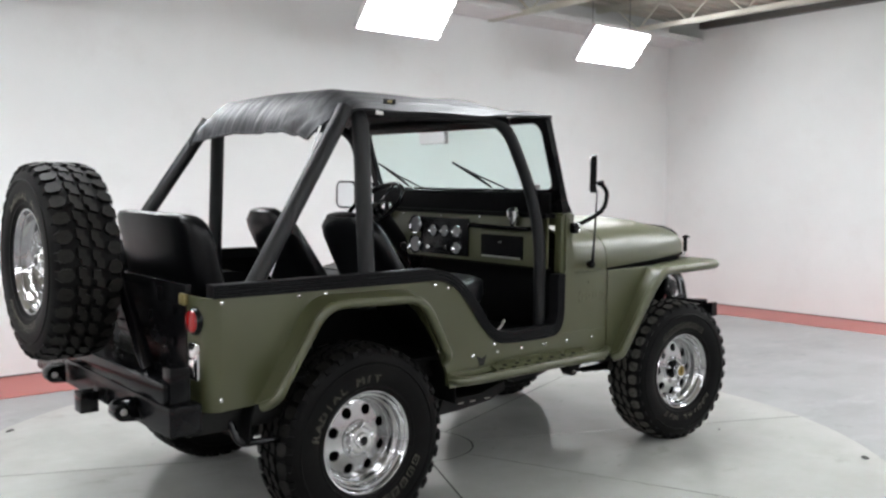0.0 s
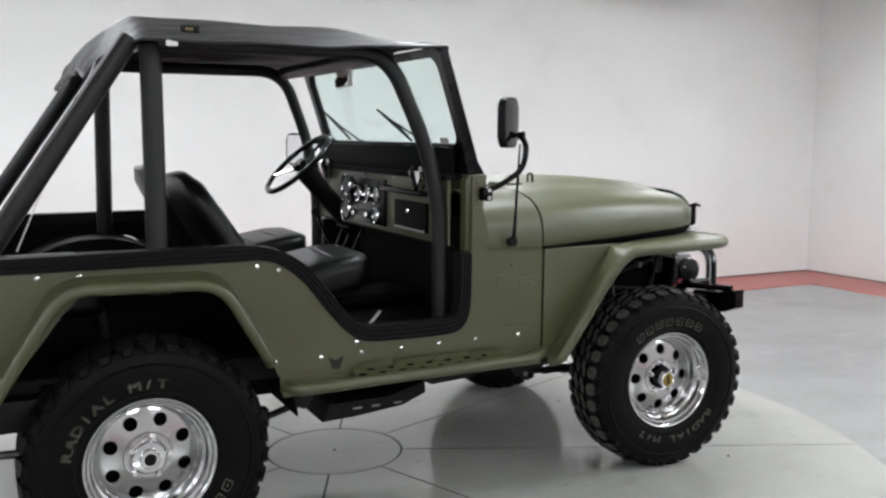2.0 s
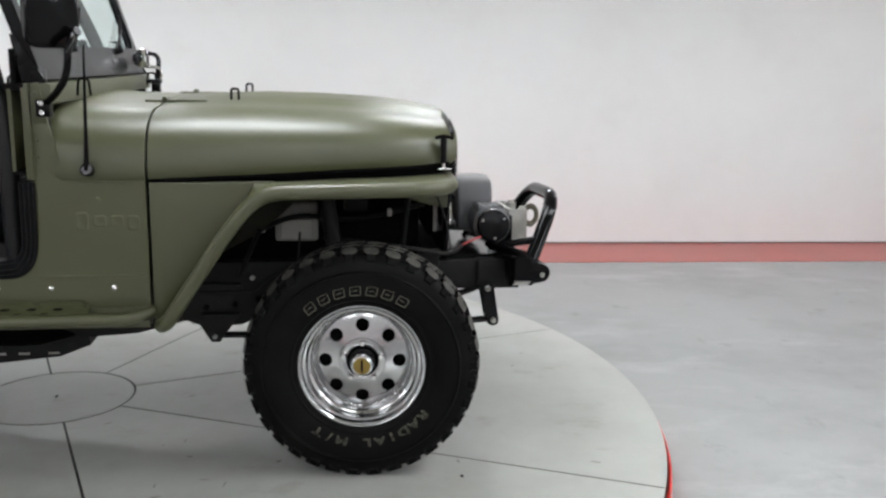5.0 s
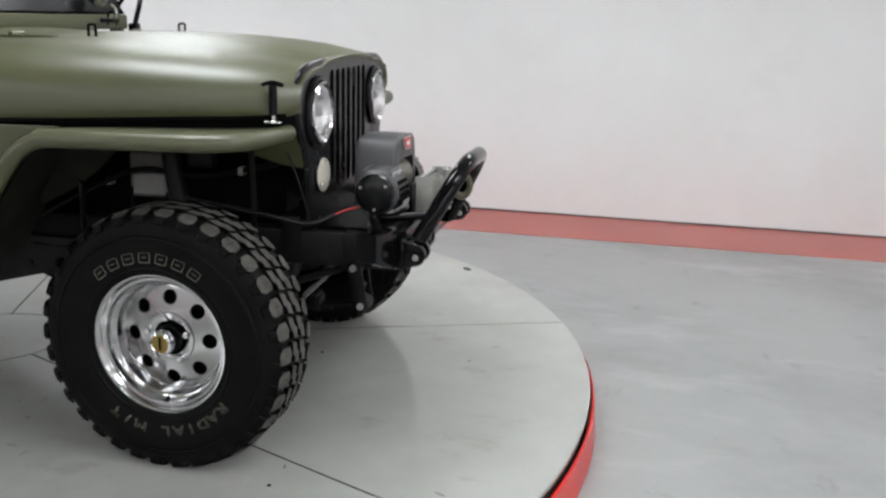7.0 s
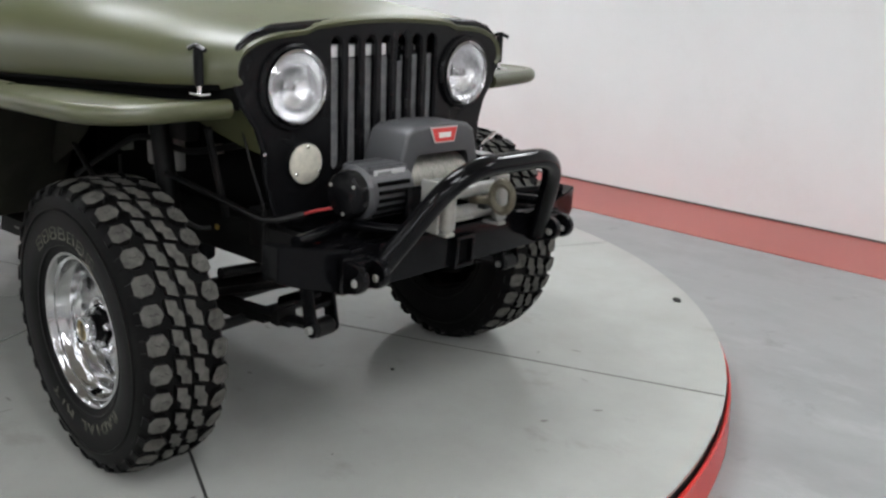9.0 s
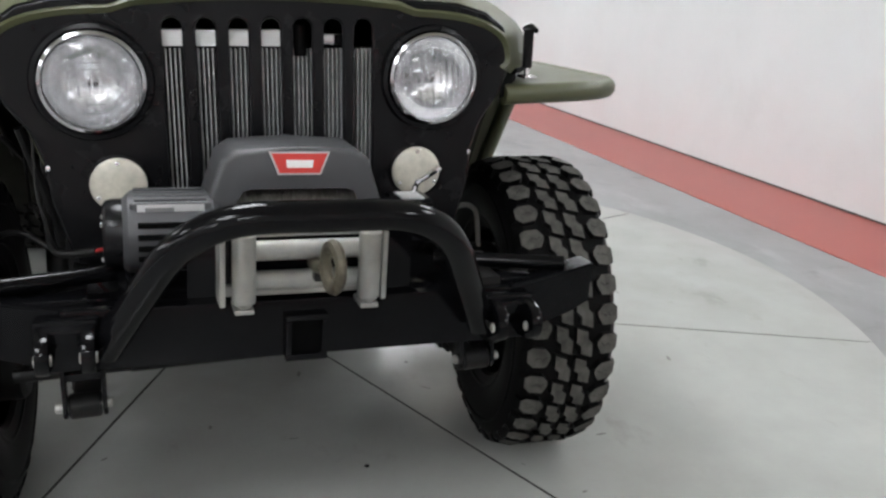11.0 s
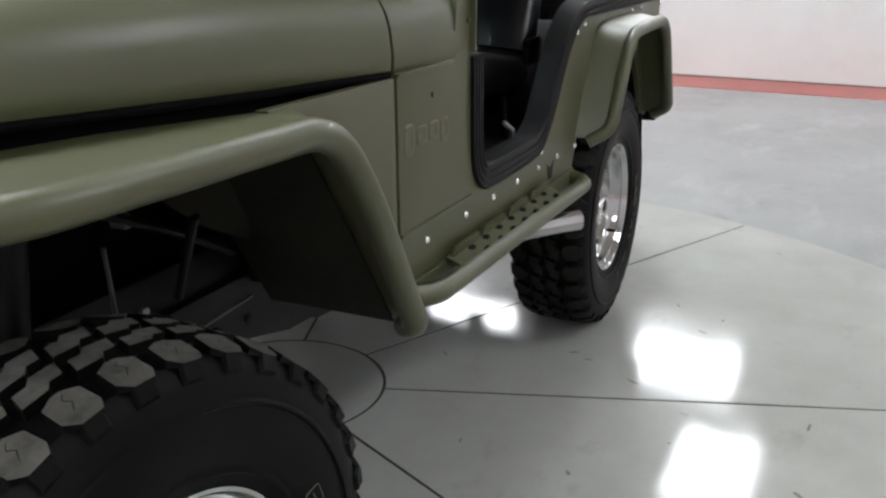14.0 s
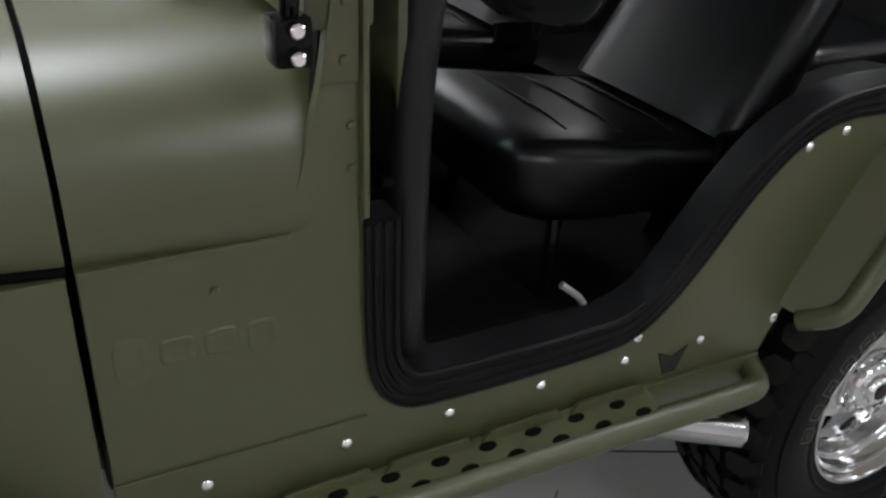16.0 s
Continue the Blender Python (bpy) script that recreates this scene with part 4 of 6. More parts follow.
NX, NY = 44, 64
rows = []
for i in range(NX + 1):
    u = i / NX
    row = []
    for j in range(NY + 1):
        v = 2 * j / NY - 1
        a = abs(v)
        if u < 0.72:
            t = u / 0.72
            x = -0.012 - 1.0 * t
            k = min(1.0, t / 0.36)
            crest = 1.744 + 0.046 * k * k * (3 - 2 * k)
            hem = 1.712 - 0.022 * min(1.0, t * 2.5)
            half = 0.735 - 0.03 * t - 0.045 * t * t
            q = max(0.0, (a - 0.70) / 0.30)
            z = crest - 0.010 * a * a + (hem - crest + 0.010) * (q ** 1.25) - 0.012 * math.sin(math.pi * t) * (1 - a ** 4)
            y = v * half
        else:
            t = (u - 0.72) / 0.28
            x = -1.012 - (0.150 + 0.02 * a) * math.sin(t * 1.35) / math.sin(1.35)
            half = 0.66 - 0.13 * t ** 0.8
            low = 1.615 - 0.040 * a ** 2.5
            crest = 1.790 - 0.010 * a * a
            q = max(0.0, (a - 0.70) / 0.30)
            z0 = crest + (1.690 - crest) * (q ** 1.25)
            z = z0 + (low - z0) * (t ** 1.35)
            y = v * half
            fold = math.sin(v * 7 + 1.1 * math.sin(v * 3)) * 0.006 + math.sin(v * 23 + t * 2.5 + 1) * 0.003
            # creases that fan out of the tied corner
            ph, rd = math.atan2(t, (1.02 - a) * 2.4), math.hypot(t, (1.02 - a) * 2.4)
            fold += math.sin(ph * 17 + 0.6 * math.sin(rd * 5)) * 0.008 * math.exp(-((rd - 0.8) / 0.6) ** 2)
            g = t * (1.15 - 0.5 * t) * (0.45 + 0.55 * a)
            z += fold * g
            x -= fold * g
        row.append(Vector((x, y, z + 0.002 * math.sin(x * 17 + y * 9))))
    rows.append(row)
creases(CANVAS)
canopy = finish("canopy", thick(loft(rows), 0.004), CANVAS, car, "sagging black vinyl bikini top", smooth=60)
both_hems = [tube([r[0] for r in rows], 0.006, 6), tube([r[-1] for r in rows], 0.006, 6), tube(rows[-1], 0.006, 6), tube([p + Vector((0.012, 0, -0.008)) for p in rows[0]], 0.012, 8)]
for h in both_hems:
    part("hem", h, CANVAS, canopy)
part("maker_patch", box(-0.905, -0.845, -0.664, -0.658, 1.716, 1.739, 0.001), BLACK, canopy, "small black patch with a gold mark")
part("patch_mark", box(-0.888, -0.864, -0.666, -0.6635, 1.723, 1.731, 0.001), BRASSDULL, canopy)
part("care_tag", box(-0.95, -0.915, -0.674, -0.672, 1.672, 1.689, 0.0), WHITE, canopy, "small white tag")

# ---- interior ----
part("tub_floor", box(-1.70, 0.20, -0.715, 0.715, 0.66, 0.675, 0), LINER, car)
part("rear_floor", box(-1.70, -0.78, -0.44, 0.44, 0.675, 0.79, 0.01), LINER, car)
part("under_tub", box(-1.69, 0.42, -0.60, 0.60, 0.56, 0.655, 0.01), CHASSIS, car)
part("tailgate", box(-1.725, -1.70, -0.585, 0.585, 0.60, 1.035, 0.006), BLACK, car, "black steel tailgate")
for z in (0.70, 0.82, 0.94):
    part("tailgate_rib", box(-1.738, -1.724, -0.50, 0.50, z - 0.02, z + 0.02, 0.005), BLACK, car)
# slots are thin black pieces, their inner shade given by colour
for y in (-0.36, 0.0, 0.36):
    part("tailgate_slot", box(-1.7265, -1.7235, y - 0.02, y + 0.02, 0.955, 1.01, 0.001), SHADEBLACK, car)
for s in (-1, 1):
    part("tailgate_hinge", box(-1.741, -1.724, s * 0.575 - 0.03, s * 0.575 + 0.018, 0.965, 1.005, 0.004), BRASSDULL, car, "dull brass coloured hinge")
    t = part("tail_light", lathe([(0.0, -0.004), (0.05, -0.004), (0.05, 0.012), (0.045, 0.022), (0.0, 0.024)], 32, Matrix.Translation((-1.714, s * 0.655, 0.915)) @ Matrix.Rotation(radians(-90), 4, "Y")), GLOSSBLACK, car, "round tail light")
    part("lens", lathe([(0.042, 0.018), (0.038, 0.030), (0.02, 0.036), (0.0, 0.038)], 32, Matrix.Translation((-1.714, s * 0.655, 0.915)) @ Matrix.Rotation(radians(-90), 4, "Y")), REDLENS, t, "red plastic lens")
    r = part("reverse_light", box(-1.736, -1.716, s * 0.652 - 0.036, s * 0.652 + 0.036, 0.705, 0.84, 0.012, 3), CHROME, car, "upright chrome lamp housing")
    part("lens", box(-1.742, -1.735, s * 0.652 - 0.024, s * 0.652 + 0.024, 0.72, 0.785, 0.006, 2), BULB, r)


def bucket_seat(y):
    # wedge cushion that rises to a rounded nose
    sect = [(-0.720, 0.830, 0.880, 0.15), (-0.700, 0.808, 0.902, 0.195), (-0.640, 0.802, 0.912, 0.215), (-0.540, 0.794, 0.922, 0.222), (-0.440, 0.796, 0.938, 0.225), (-0.340, 0.804, 0.956, 0.226), (-0.270, 0.816, 0.967, 0.224), (-0.224, 0.834, 0.968, 0.217), (-0.198, 0.862, 0.960, 0.200), (-0.185, 0.895, 0.943, 0.160)]
    rings = []
    for x, zb, zt, w in sect:
        zm, hh = (zb + zt) / 2, (zt - zb) / 2
        rings.append([Vector((x - 0.015 * abs(math.cos(a)) ** 3, y + w * math.copysign(abs(math.cos(a)) ** 0.42, math.cos(a)), zm + hh * math.copysign(abs(math.sin(a)) ** 0.5, math.sin(a)))) for a in [2 * math.pi * k / 32 for k in range(32)]])
    st = part("front_seat", loft(rings, closed=True, caps=True), VINYL, car, "black vinyl bucket seat", smooth=70)
    # stitched seams across the top and piping along its edges
    for x, z in ((-0.55, 0.9225), (-0.44, 0.9385), (-0.33, 0.9575)):
        part("cushion_seam", tube([(x, y - 0.150, z - 0.003), (x - 0.004, y - 0.07, z + 0.001), (x - 0.004, y + 0.07, z + 0.001), (x, y + 0.150, z - 0.003)], 0.0027, 6), VINYL, st)
    for s in (-1, 1):
        part("cushion_piping", tube([(x - 0.006, y + s * (w - 0.038), zt - 0.011) for x, zb, zt, w in sect[2:8]], 0.0045, 6), VINYL, st)
    # backrest: thick rounded shield leaning back
    rings = []
    for i in range(9):
        t = i / 8
        z = 0.90 + 0.362 * t
        x = -0.655 - 0.215 * t
        ww = (0.232 - 0.03 * t - 0.075 * max(0, t - 0.7) / 0.3 * max(0, t - 0.7) / 0.3)
        dd = 0.066 - 0.020 * t
        if i == 8:
            ww, dd = ww * 0.86, dd * 0.55
        ring = []
        for k in range(20):
            a = 2 * math.pi * k / 20
            cx, sy = math.cos(a), math.sin(a)
            ring.append(Vector((x + dd * math.copysign(abs(cx) ** 0.6, cx), y + ww * math.copysign(abs(sy) ** 0.55, sy), z + dd * 0.4 * cx)))
        rings.append(ring)
    part("seat_back", loft(rings, closed=True, caps=True), VINYL, st, "black vinyl seat back", smooth=60)
    for k in range(5):
        t = 0.16 + k * 0.15
        x, z = -0.655 - 0.215 * t + 0.064 - 0.02 * t, 0.90 + 0.362 * t
        lean = Matrix.Translation((x, y, z)) @ Matrix.Rotation(radians(-30.7), 4, "Y")
        part("back_pleat", box(-0.016, 0.004, -0.12, 0.12, -0.033, 0.033, 0.007, 3, m=lean), VINYL, st)
    for k in range(4):
        t = 0.235 + k * 0.15
        x, z = -0.655 - 0.215 * t + 0.068 - 0.02 * t, 0.90 + 0.362 * t
        part("back_seam", tube([(x - 0.012, y - 0.185, z - 0.004), (x + 0.004, y - 0.115, z), (x + 0.004, y + 0.115, z), (x - 0.012, y + 0.185, z - 0.004)], 0.003, 6), SHADEBLACK, st)
    for sx in (-0.62, -0.32):
        for s in (-1, 1):
            part("seat_leg", tube([(sx, y + s * 0.16, 0.81), (sx + 0.02, y + s * 0.18, 0.675)], 0.012, 8), GLOSSBLACK, st)
    part("recliner", box(-0.66, -0.56, y + 0.235, y + 0.255, 0.88, 0.95, 0.008), GLOSSBLACK, st)
    return st


bucket_seat(-0.325)
bucket_seat(0.38)
# rear bench
rs = part("rear_seat", box(-1.58, -1.14, -0.50, 0.30, 0.80, 0.93, 0.045, 4), VINYL, car, "black vinyl rear bench seat")
rings = []
for i in range(12):
    t = i / 11
    z, x = 0.90 + 0.378 * math.sin(t * math.pi / 2 * 0.97), -1.535 - 0.105 * t
    e = max(0.0, t - 0.45) / 0.55
    ww, dd = 0.375 - 0.012 * t - 0.075 * e ** 3.2, (0.072 - 0.008 * t) * math.sqrt(1 - 0.93 * e ** 3)
    rings.append([Vector((x + dd * math.copysign(abs(math.cos(a)) ** 0.5, math.cos(a)), ww * math.copysign(abs(math.sin(a)) ** 0.35, math.sin(a)) - 0.10, z)) for a in [2 * math.pi * k / 28 for k in range(28)]])
part("seat_back", loft(rings, closed=True, caps=True), VINYL, rs, smooth=60)

# dashboard
DX = 0.03
part("dash_panel", slab([(-0.70, 1.246), (0.70, 1.246), (0.70, 1.005), (-0.70, 1.005)], "x", DX, DX + 0.012, 0.002), OLIVE, car, "olive painted dashboard")
part("dash_pad", box(DX - 0.012, 0.15, -0.70, 0.70, 1.240, 1.262, 0.006), LINER, car, "black padded dash top")
part("dash_upper", box(DX + 0.012, DX + 0.03, -0.70, 0.70, 1.26, 1.36, 0.004), LINER, car)
cl = part("instrument_panel", box(DX - 0.012, DX + 0.002, -0.16, 0.225, 1.022, 1.22, 0.004), BLACK, car, "black instrument cluster")


def gauge(y, z, r, parent):
    m = Matrix.Translation((DX - 0.013, y, z)) @ Matrix.Rotation(radians(-90), 4, "Y")
    g = part("gauge", lathe([(r * 1.14, -0.002), (r * 1.14, 0.008), (r * 1.06, 0.013), (r * 0.94, 0.010), (r * 0.84, 0.004)], 28, m), CHROME, parent, "round gauge with chrome bezel")
    part("dial", lathe([(0, 0.004), (r * 0.88, 0.004)], 24, m), GAUGE, g)


for y, z in ((0.111, 1.148), (0.017, 1.15), (-0.078, 1.151), (-0.078, 1.064)):
    gauge(y, z, 0.030, car)
for y, z in ((0.262, 1.173), (0.268, 1.066)):
    gauge(y, z, 0.046, car)
part("radio", box(DX - 0.022, DX - 0.010, -0.02, 0.145, 1.045, 1.075, 0.003), GLOSSBLACK, cl)
for y in (-0.008, 0.133):
    part("radio_knob", rod((DX - 0.022, y, 1.06), (DX - 0.038, y, 1.06), 0.011, 12, 0.002), CHROME, cl)
gb = part("glovebox", box(DX - 0.014, DX + 0.002, -0.548, -0.26, 1.033, 1.148, 0.005), LINER, car, "black glovebox door")
part("lock", rod((DX - 0.014, -0.40, 1.11), (DX - 0.022, -0.40, 1.11), 0.009, 12, 0.002), CHROME, gb)
part("latch_strip", box(DX - 0.020, DX - 0.014, -0.54, -0.27, 1.035, 1.044, 0.002), STEEL, gb)
part("grab_handle", tube(fillet([(DX, -0.20, 1.19), (DX - 0.05, -0.20, 1.19), (DX - 0.05, -0.60, 1.188), (DX, -0.60, 1.188)], 0.02), 0.011, 10), GLOSSBLACK, car)
for y in (0.62, 0.38, 0.06, -0.24, -0.62):
    part("dash_screw", rod((DX, y, 1.232), (DX - 0.006, y, 1.232), 0.006, 8, 0.001), CHROME, car)
for y in (0.50, -0.505):
    f = part("wiper_motor_cover", lathe([(0, 0), (0.016, 0.002), (0.022, 0.02), (0.036, 0.055), (0.038, 0.075), (0.022, 0.092), (0, 0.095)], 18, Matrix.Translation((DX - 0.025, y, 1.195))), CHROME, car, "chrome wiper motor under the screen")
    part("bracket", rod((DX + 0.005, y + 0.01, 1.215), (DX - 0.03, y + 0.012, 1.212), 0.02, 12, 0.004), GLOSSBLACK, f)
for k in range(4):
    part("switch_knob", rod((DX, 0.22 + k * 0.04, 0.99), (DX - 0.03, 0.22 + k * 0.04, 0.985), 0.009, 10, 0.002), GLOSSBLACK, car)
part("door_jamb", box(0.082, 0.105, -0.742, -0.700, 0.985, 1.25, 0.003), OLIVE, car)
part("dash_flange", box(DX, DX + 0.03, -0.70, 0.70, 0.995, 1.008, 0.003), LINER, car)
# steering
SC, SN = Vector((-0.170, 0.40, 1.268)), Vector((-0.67, 0, 0.74)).normalized()
sw = part("steering_wheel", lathe([(0.185 + 0.0125 * math.cos(a), 0.0125 * math.sin(a)) for a in [2 * math.pi * k / 12 for k in range(12)]], 48, along(SC, SC + SN), closed=True), GLOSSBLACK, car, "thin black steering wheel")
mm = along(SC, SC + SN)
for a in (90, 210, 330):
    part("spoke", tube([mm @ Vector((0.02 * math.cos(radians(a)), 0.02 * math.sin(radians(a)), -0.02)), mm @ Vector((0.183 * math.cos(radians(a)), 0.183 * math.sin(radians(a)), 0.0))], 0.008, 8), CHROME, sw)
part("hub", lathe([(0, 0.012), (0.03, 0.008), (0.036, -0.01), (0.03, -0.06), (0, -0.06)], 24, mm), GLOSSBLACK, sw)
part("steering_column", rod(SC - SN * 0.05, SC - SN * 0.45, 0.046, 18, 0.006), LINER, sw)
part("turn_stalk", tube([SC - SN * 0.09, SC - SN * 0.07 + Vector((0.0, 0.12, 0.02))], 0.006, 8), CHROME, sw)
# levers and pedals
for p, q, r in (((-0.10, 0.05, 0.66), (-0.175, 0.02, 0.865), 0.008), ((-0.10, 0.0, 0.66), (-0.145, -0.03, 0.86), 0.008), ((-0.03, 0.09, 0.70), (-0.185, 0.10, 1.05), 0.007)):
    lv = part("gear_lever", rod(p, q, r, 10), GLOSSBLACK, car)
    part("knob", lathe([(0, 0), (0.013, 0.004), (0.019, 0.025), (0.014, 0.042), (0, 0.046)], 16, along(q, Vector(q) + (Vector(q) - Vector(p)))), TRIM, lv)
part("transmission_tunnel", box(-0.35, 0.20, -0.14, 0.17, 0.675, 0.735, 0.03, 3), LINER, car)
part("gear_boot", lathe([(0.075, 0), (0.06, 0.02), (0.045, 0.026), (0.03, 0.05), (0, 0.052)], 20, Matrix.Translation((-0.10, 0.03, 0.73))), TRIM, car)
for y in (0.28, 0.40, 0.50):
    pd = part("pedal", box(0.02, 0.03, y - 0.03, y + 0.03, 0.78, 0.85, 0.004), TRIM, car)
    part("arm", tube([(0.03, y, 0.83), (0.10, y, 0.98)], 0.007, 8), GLOSSBLACK, pd)
for s in (-1, 1):
    part("floor_mat", box(-0.28, 0.04, s * 0.40 - 0.22, s * 0.40 + 0.22, 0.675, 0.683, 0.003), LINER, car)
    sbk = part("seat_belt_buckle", tube([(-0.28, s * 0.69, 0.74), (-0.26, s * 0.70, 0.765), (-0.235, s * 0.688, 0.785)], 0.006, 8), STEEL, car)
    part("door_bolt", rod((-0.271, s * 0.700, 0.735), (-0.271, s * 0.716, 0.735), 0.009, 10, 0.002), CHROME, sbk)


# ---- mirrors, aerial ----
def side_mirror(s, at, turn, foot, size, bend):
    m = Matrix.Translation(at) @ Matrix.Rotation(radians(-s * turn), 4, "Z") @ Matrix.Scale(size, 4)
    head = slab([(u * 0.082, v * 0.100) for u, v in rr(-1, 1, -1, 1, 0.50, 0.40)], "y", -0.017, 0.017, 0.010, seg=3)
    bmesh.ops.transform(head, matrix=m, verts=head.verts[:])
    k = part("door_mirror", head, GLOSSBLACK, car, "rectangular black door mirror on a bent arm", smooth=50)
    f = slab([(u * 0.068, v * 0.087) for u, v in rr(-1, 1, -1, 1, 0.46, 0.36)], "y", -s * 0.019 - 0.0015, -s * 0.019 + 0.0015)
    bmesh.ops.transform(f, matrix=m, verts=f.verts[:])
    part("mirror_glass", f, MIRROR, k)
    e = m @ Vector((0.058, s * 0.020, -0.04))
    lift = [Vector(foot)] + [Vector(p) for p in bend] + [e + Vector((0.008, s * 0.012, -0.01))]
    part("arm", tube(fillet(lift, 0.05, 6), 0.0105, 10), GLOSSBLACK, k)
    x, y, z = foot
    part("clamp", box(x - 0.02, x + 0.02, y - 0.02, y + 0.02, z - 0.035, z + 0.015, 0.007), GLOSSBLACK, k)
    for d in (-0.022, 0.005):
        part("clamp_bolt", rod((x, y + s * 0.015, z + d), (x, y + s * 0.032, z + d), 0.008, 8, 0.002), CHROME, k)
    part("pivot", rod(e + Vector((0, 0, -0.012)), e + Vector((0.022, s * 0.02, -0.005)), 0.013, 12, 0.003), GLOSSBLACK, k)


side_mirror(-1, (0.203, -0.828, 1.450), 39, (0.152, -0.762, 1.205), 0.88, [(0.19, -0.80, 1.228), (0.248, -0.862, 1.285), (0.258, -0.868, 1.37)])
side_mirror(1, (-0.008, 0.895, 1.325), 62, (0.19, 0.762, 1.215), 0.82, [(0.20, 0.82, 1.35), (0.07, 0.925, 1.365)])

an = part("aerial", rod((0.263, -0.755, 1.015), (0.263, -0.788, 1.022), 0.019, 16, 0.005), GLOSSBLACK, car, "black radio aerial")
part("mast", tube([(0.263, -0.782, 1.02), (0.268, -0.785, 1.12), (0.278, -0.79, 1.375)], [0.009, 0.006, 0.003], 8), GLOSSBLACK, an)

# ---- wheels ----
HUBZ, RT = 0.390, 0.392


def tyre_mesh():
    b = bmesh.new()
    prof = [(0.197, 0.098), (0.206, 0.112), (0.214, 0.114), (0.225, 0.122), (0.262, 0.136), (0.30, 0.1385), (0.335, 0.134), (0.352, 0.1285), (0.366, 0.120), (0.3765, 0.106)]
    prof = prof + [(0.379, 0.05), (0.3795, 0.0)] + [(r, -h) for r, h in [(0.379, 0.05)] + prof[::-1]]
    lathe(prof, 96, bm=b)
    # raised rings on the wall
    for h in (1, -1):
        lathe([(0.226, h * 0.1215), (0.229, h * 0.1275), (0.234, h * 0.128), (0.237, h * 0.1275)], 96, bm=b)
        lathe([(0.318, h * 0.137), (0.320, h * 0.1405), (0.324, h * 0.1403), (0.327, h * 0.1358)], 96, bm=b)
    n = 34
    pitch = 2 * math.pi / n

    def block(poly, off, r1=0.3935, r0=0.3765):
        lo, hi = [], []
        cu = sum(p[0] for p in poly) / len(poly)
        cv = sum(p[1] for p in poly) / len(poly)
        for u, v in poly:
            a = off + v / RT
            lo.append(b.verts.new((r0 * math.cos(a), r0 * math.sin(a), u)))
            uu, vv = cu + (u - cu) * 0.975, cv + (v - cv) * 0.965
            a = off + vv / RT
            rr_ = r1 - (0.011 * max(0.0, abs(uu) - 0.085) / 0.035)
            hi.append(b.verts.new((rr_ * math.cos(a), rr_ * math.sin(a), uu)))
        k = len(poly)
        for i in range(k):
            b.faces.new((lo[i], lo[(i + 1) % k], hi[(i + 1) % k], hi[i]))
        f = b.faces.new(hi)
        f.material_index = 1

    for i in range(n):
        a = i * pitch
        # two rows of interlocking stepped blocks
        for u0, sh in ((-0.050, 0.0), (0.005, -0.12)):
            c = a + sh * pitch
            block([(-u0 - u, v) for u, v in ((0, 0.002), (0.013, -0.009), (0.013, -0.027), (0.045, -0.038), (0.045, -0.003), (0.032, 0.009), (0.032, 0.028), (0, 0.038))], c)
        for s in (1, -1):
            o = a + (0.45 * pitch if s < 0 else 0.1 * pitch)
            # hexagonal shoulder lug with a sipe
            block([(s * 0.063, 0.004), (s * 0.075, 0.0245), (s * 0.108, 0.0265), (s * 0.123, 0.012), (s * 0.123, -0.018), (s * 0.110, -0.0265), (s * 0.078, -0.0245), (s * 0.063, -0.008)], o)
            # crooked sipe across the lug
            line = [(0.074, -0.004), (0.084, 0.003), (0.092, -0.003), (0.103, 0.004)]
            for (u1, v1), (u2, v2) in zip(line, line[1:]):
                q = []
                for u, v in ((u1, v1 - 0.0007), (u2, v2 - 0.0007), (u2, v2 + 0.0007), (u1, v1 + 0.0007)):
                    k = 0.3941 - 0.011 * max(0.0, u - 0.085) / 0.035
                    q.append(b.verts.new((k * math.cos(o + v / RT), k * math.sin(o + v / RT), s * u)))
                b.faces.new(q)
            # side biter on the shoulder
            q = []
            for r, h in ((0.356, 0.1275), (0.3745, 0.119)):
                for da in (-0.017, 0.017):
                    q.append((r, h, da))
            lo = [b.verts.new((r * math.cos(o + da / RT), r * math.sin(o + da / RT), s * h)) for r, h, da in q]
            hi = [b.verts.new(((r + 0.006) * math.cos(o + da * 0.8 / RT), (r + 0.006) * math.sin(o + da * 0.8 / RT), s * (h + 0.0035))) for r, h, da in q]
            for x in ((0, 1), (1, 3), (3, 2), (2, 0)):
                b.faces.new((lo[x[0]], lo[x[1]], hi[x[1]], hi[x[0]]))
            b.faces.new((hi[0], hi[1], hi[3], hi[2]))
    return b


def letters(text, r, mid, size, step, z, w):
    """Outlined raised letters bent round the wall of the tyre."""
    for i, ch in enumerate(text):
        if ch == " ":
            continue
        a = mid - (i - (len(text) - 1) / 2) * step
        if ch not in GLYPH:
            cu = bpy.data.curves.new("letter", "FONT")
            cu.body, cu.size, cu.align_x, cu.fill_mode, cu.bevel_depth, cu.bevel_resolution, cu.resolution_u = ch, size, "CENTER", "NONE", 0.0008, 0, 3
            ob = new("letter", cu)
            bpy.context.view_layer.update()
            me = bpy.data.meshes.new_from_object(ob)
            bpy.data.objects.remove(ob)
            bpy.data.curves.remove(cu)
            me.transform(Matrix.Diagonal((1.3, 1, 1, 1)) @ Matrix.Translation((0, -size * 0.35, 0)))
            me.materials.clear()
            me.materials.append(LETTER)
            GLYPH[ch] = me
        o = new("raised_letter", GLYPH[ch])
        o.parent = w
        o["label"] = "faded outlined raised letter"
        o.matrix_basis = Matrix.Translation((r * math.cos(a), r * math.sin(a), z)) @ Matrix.Rotation(a - math.pi / 2, 4, "Z")


GLYPH = {}


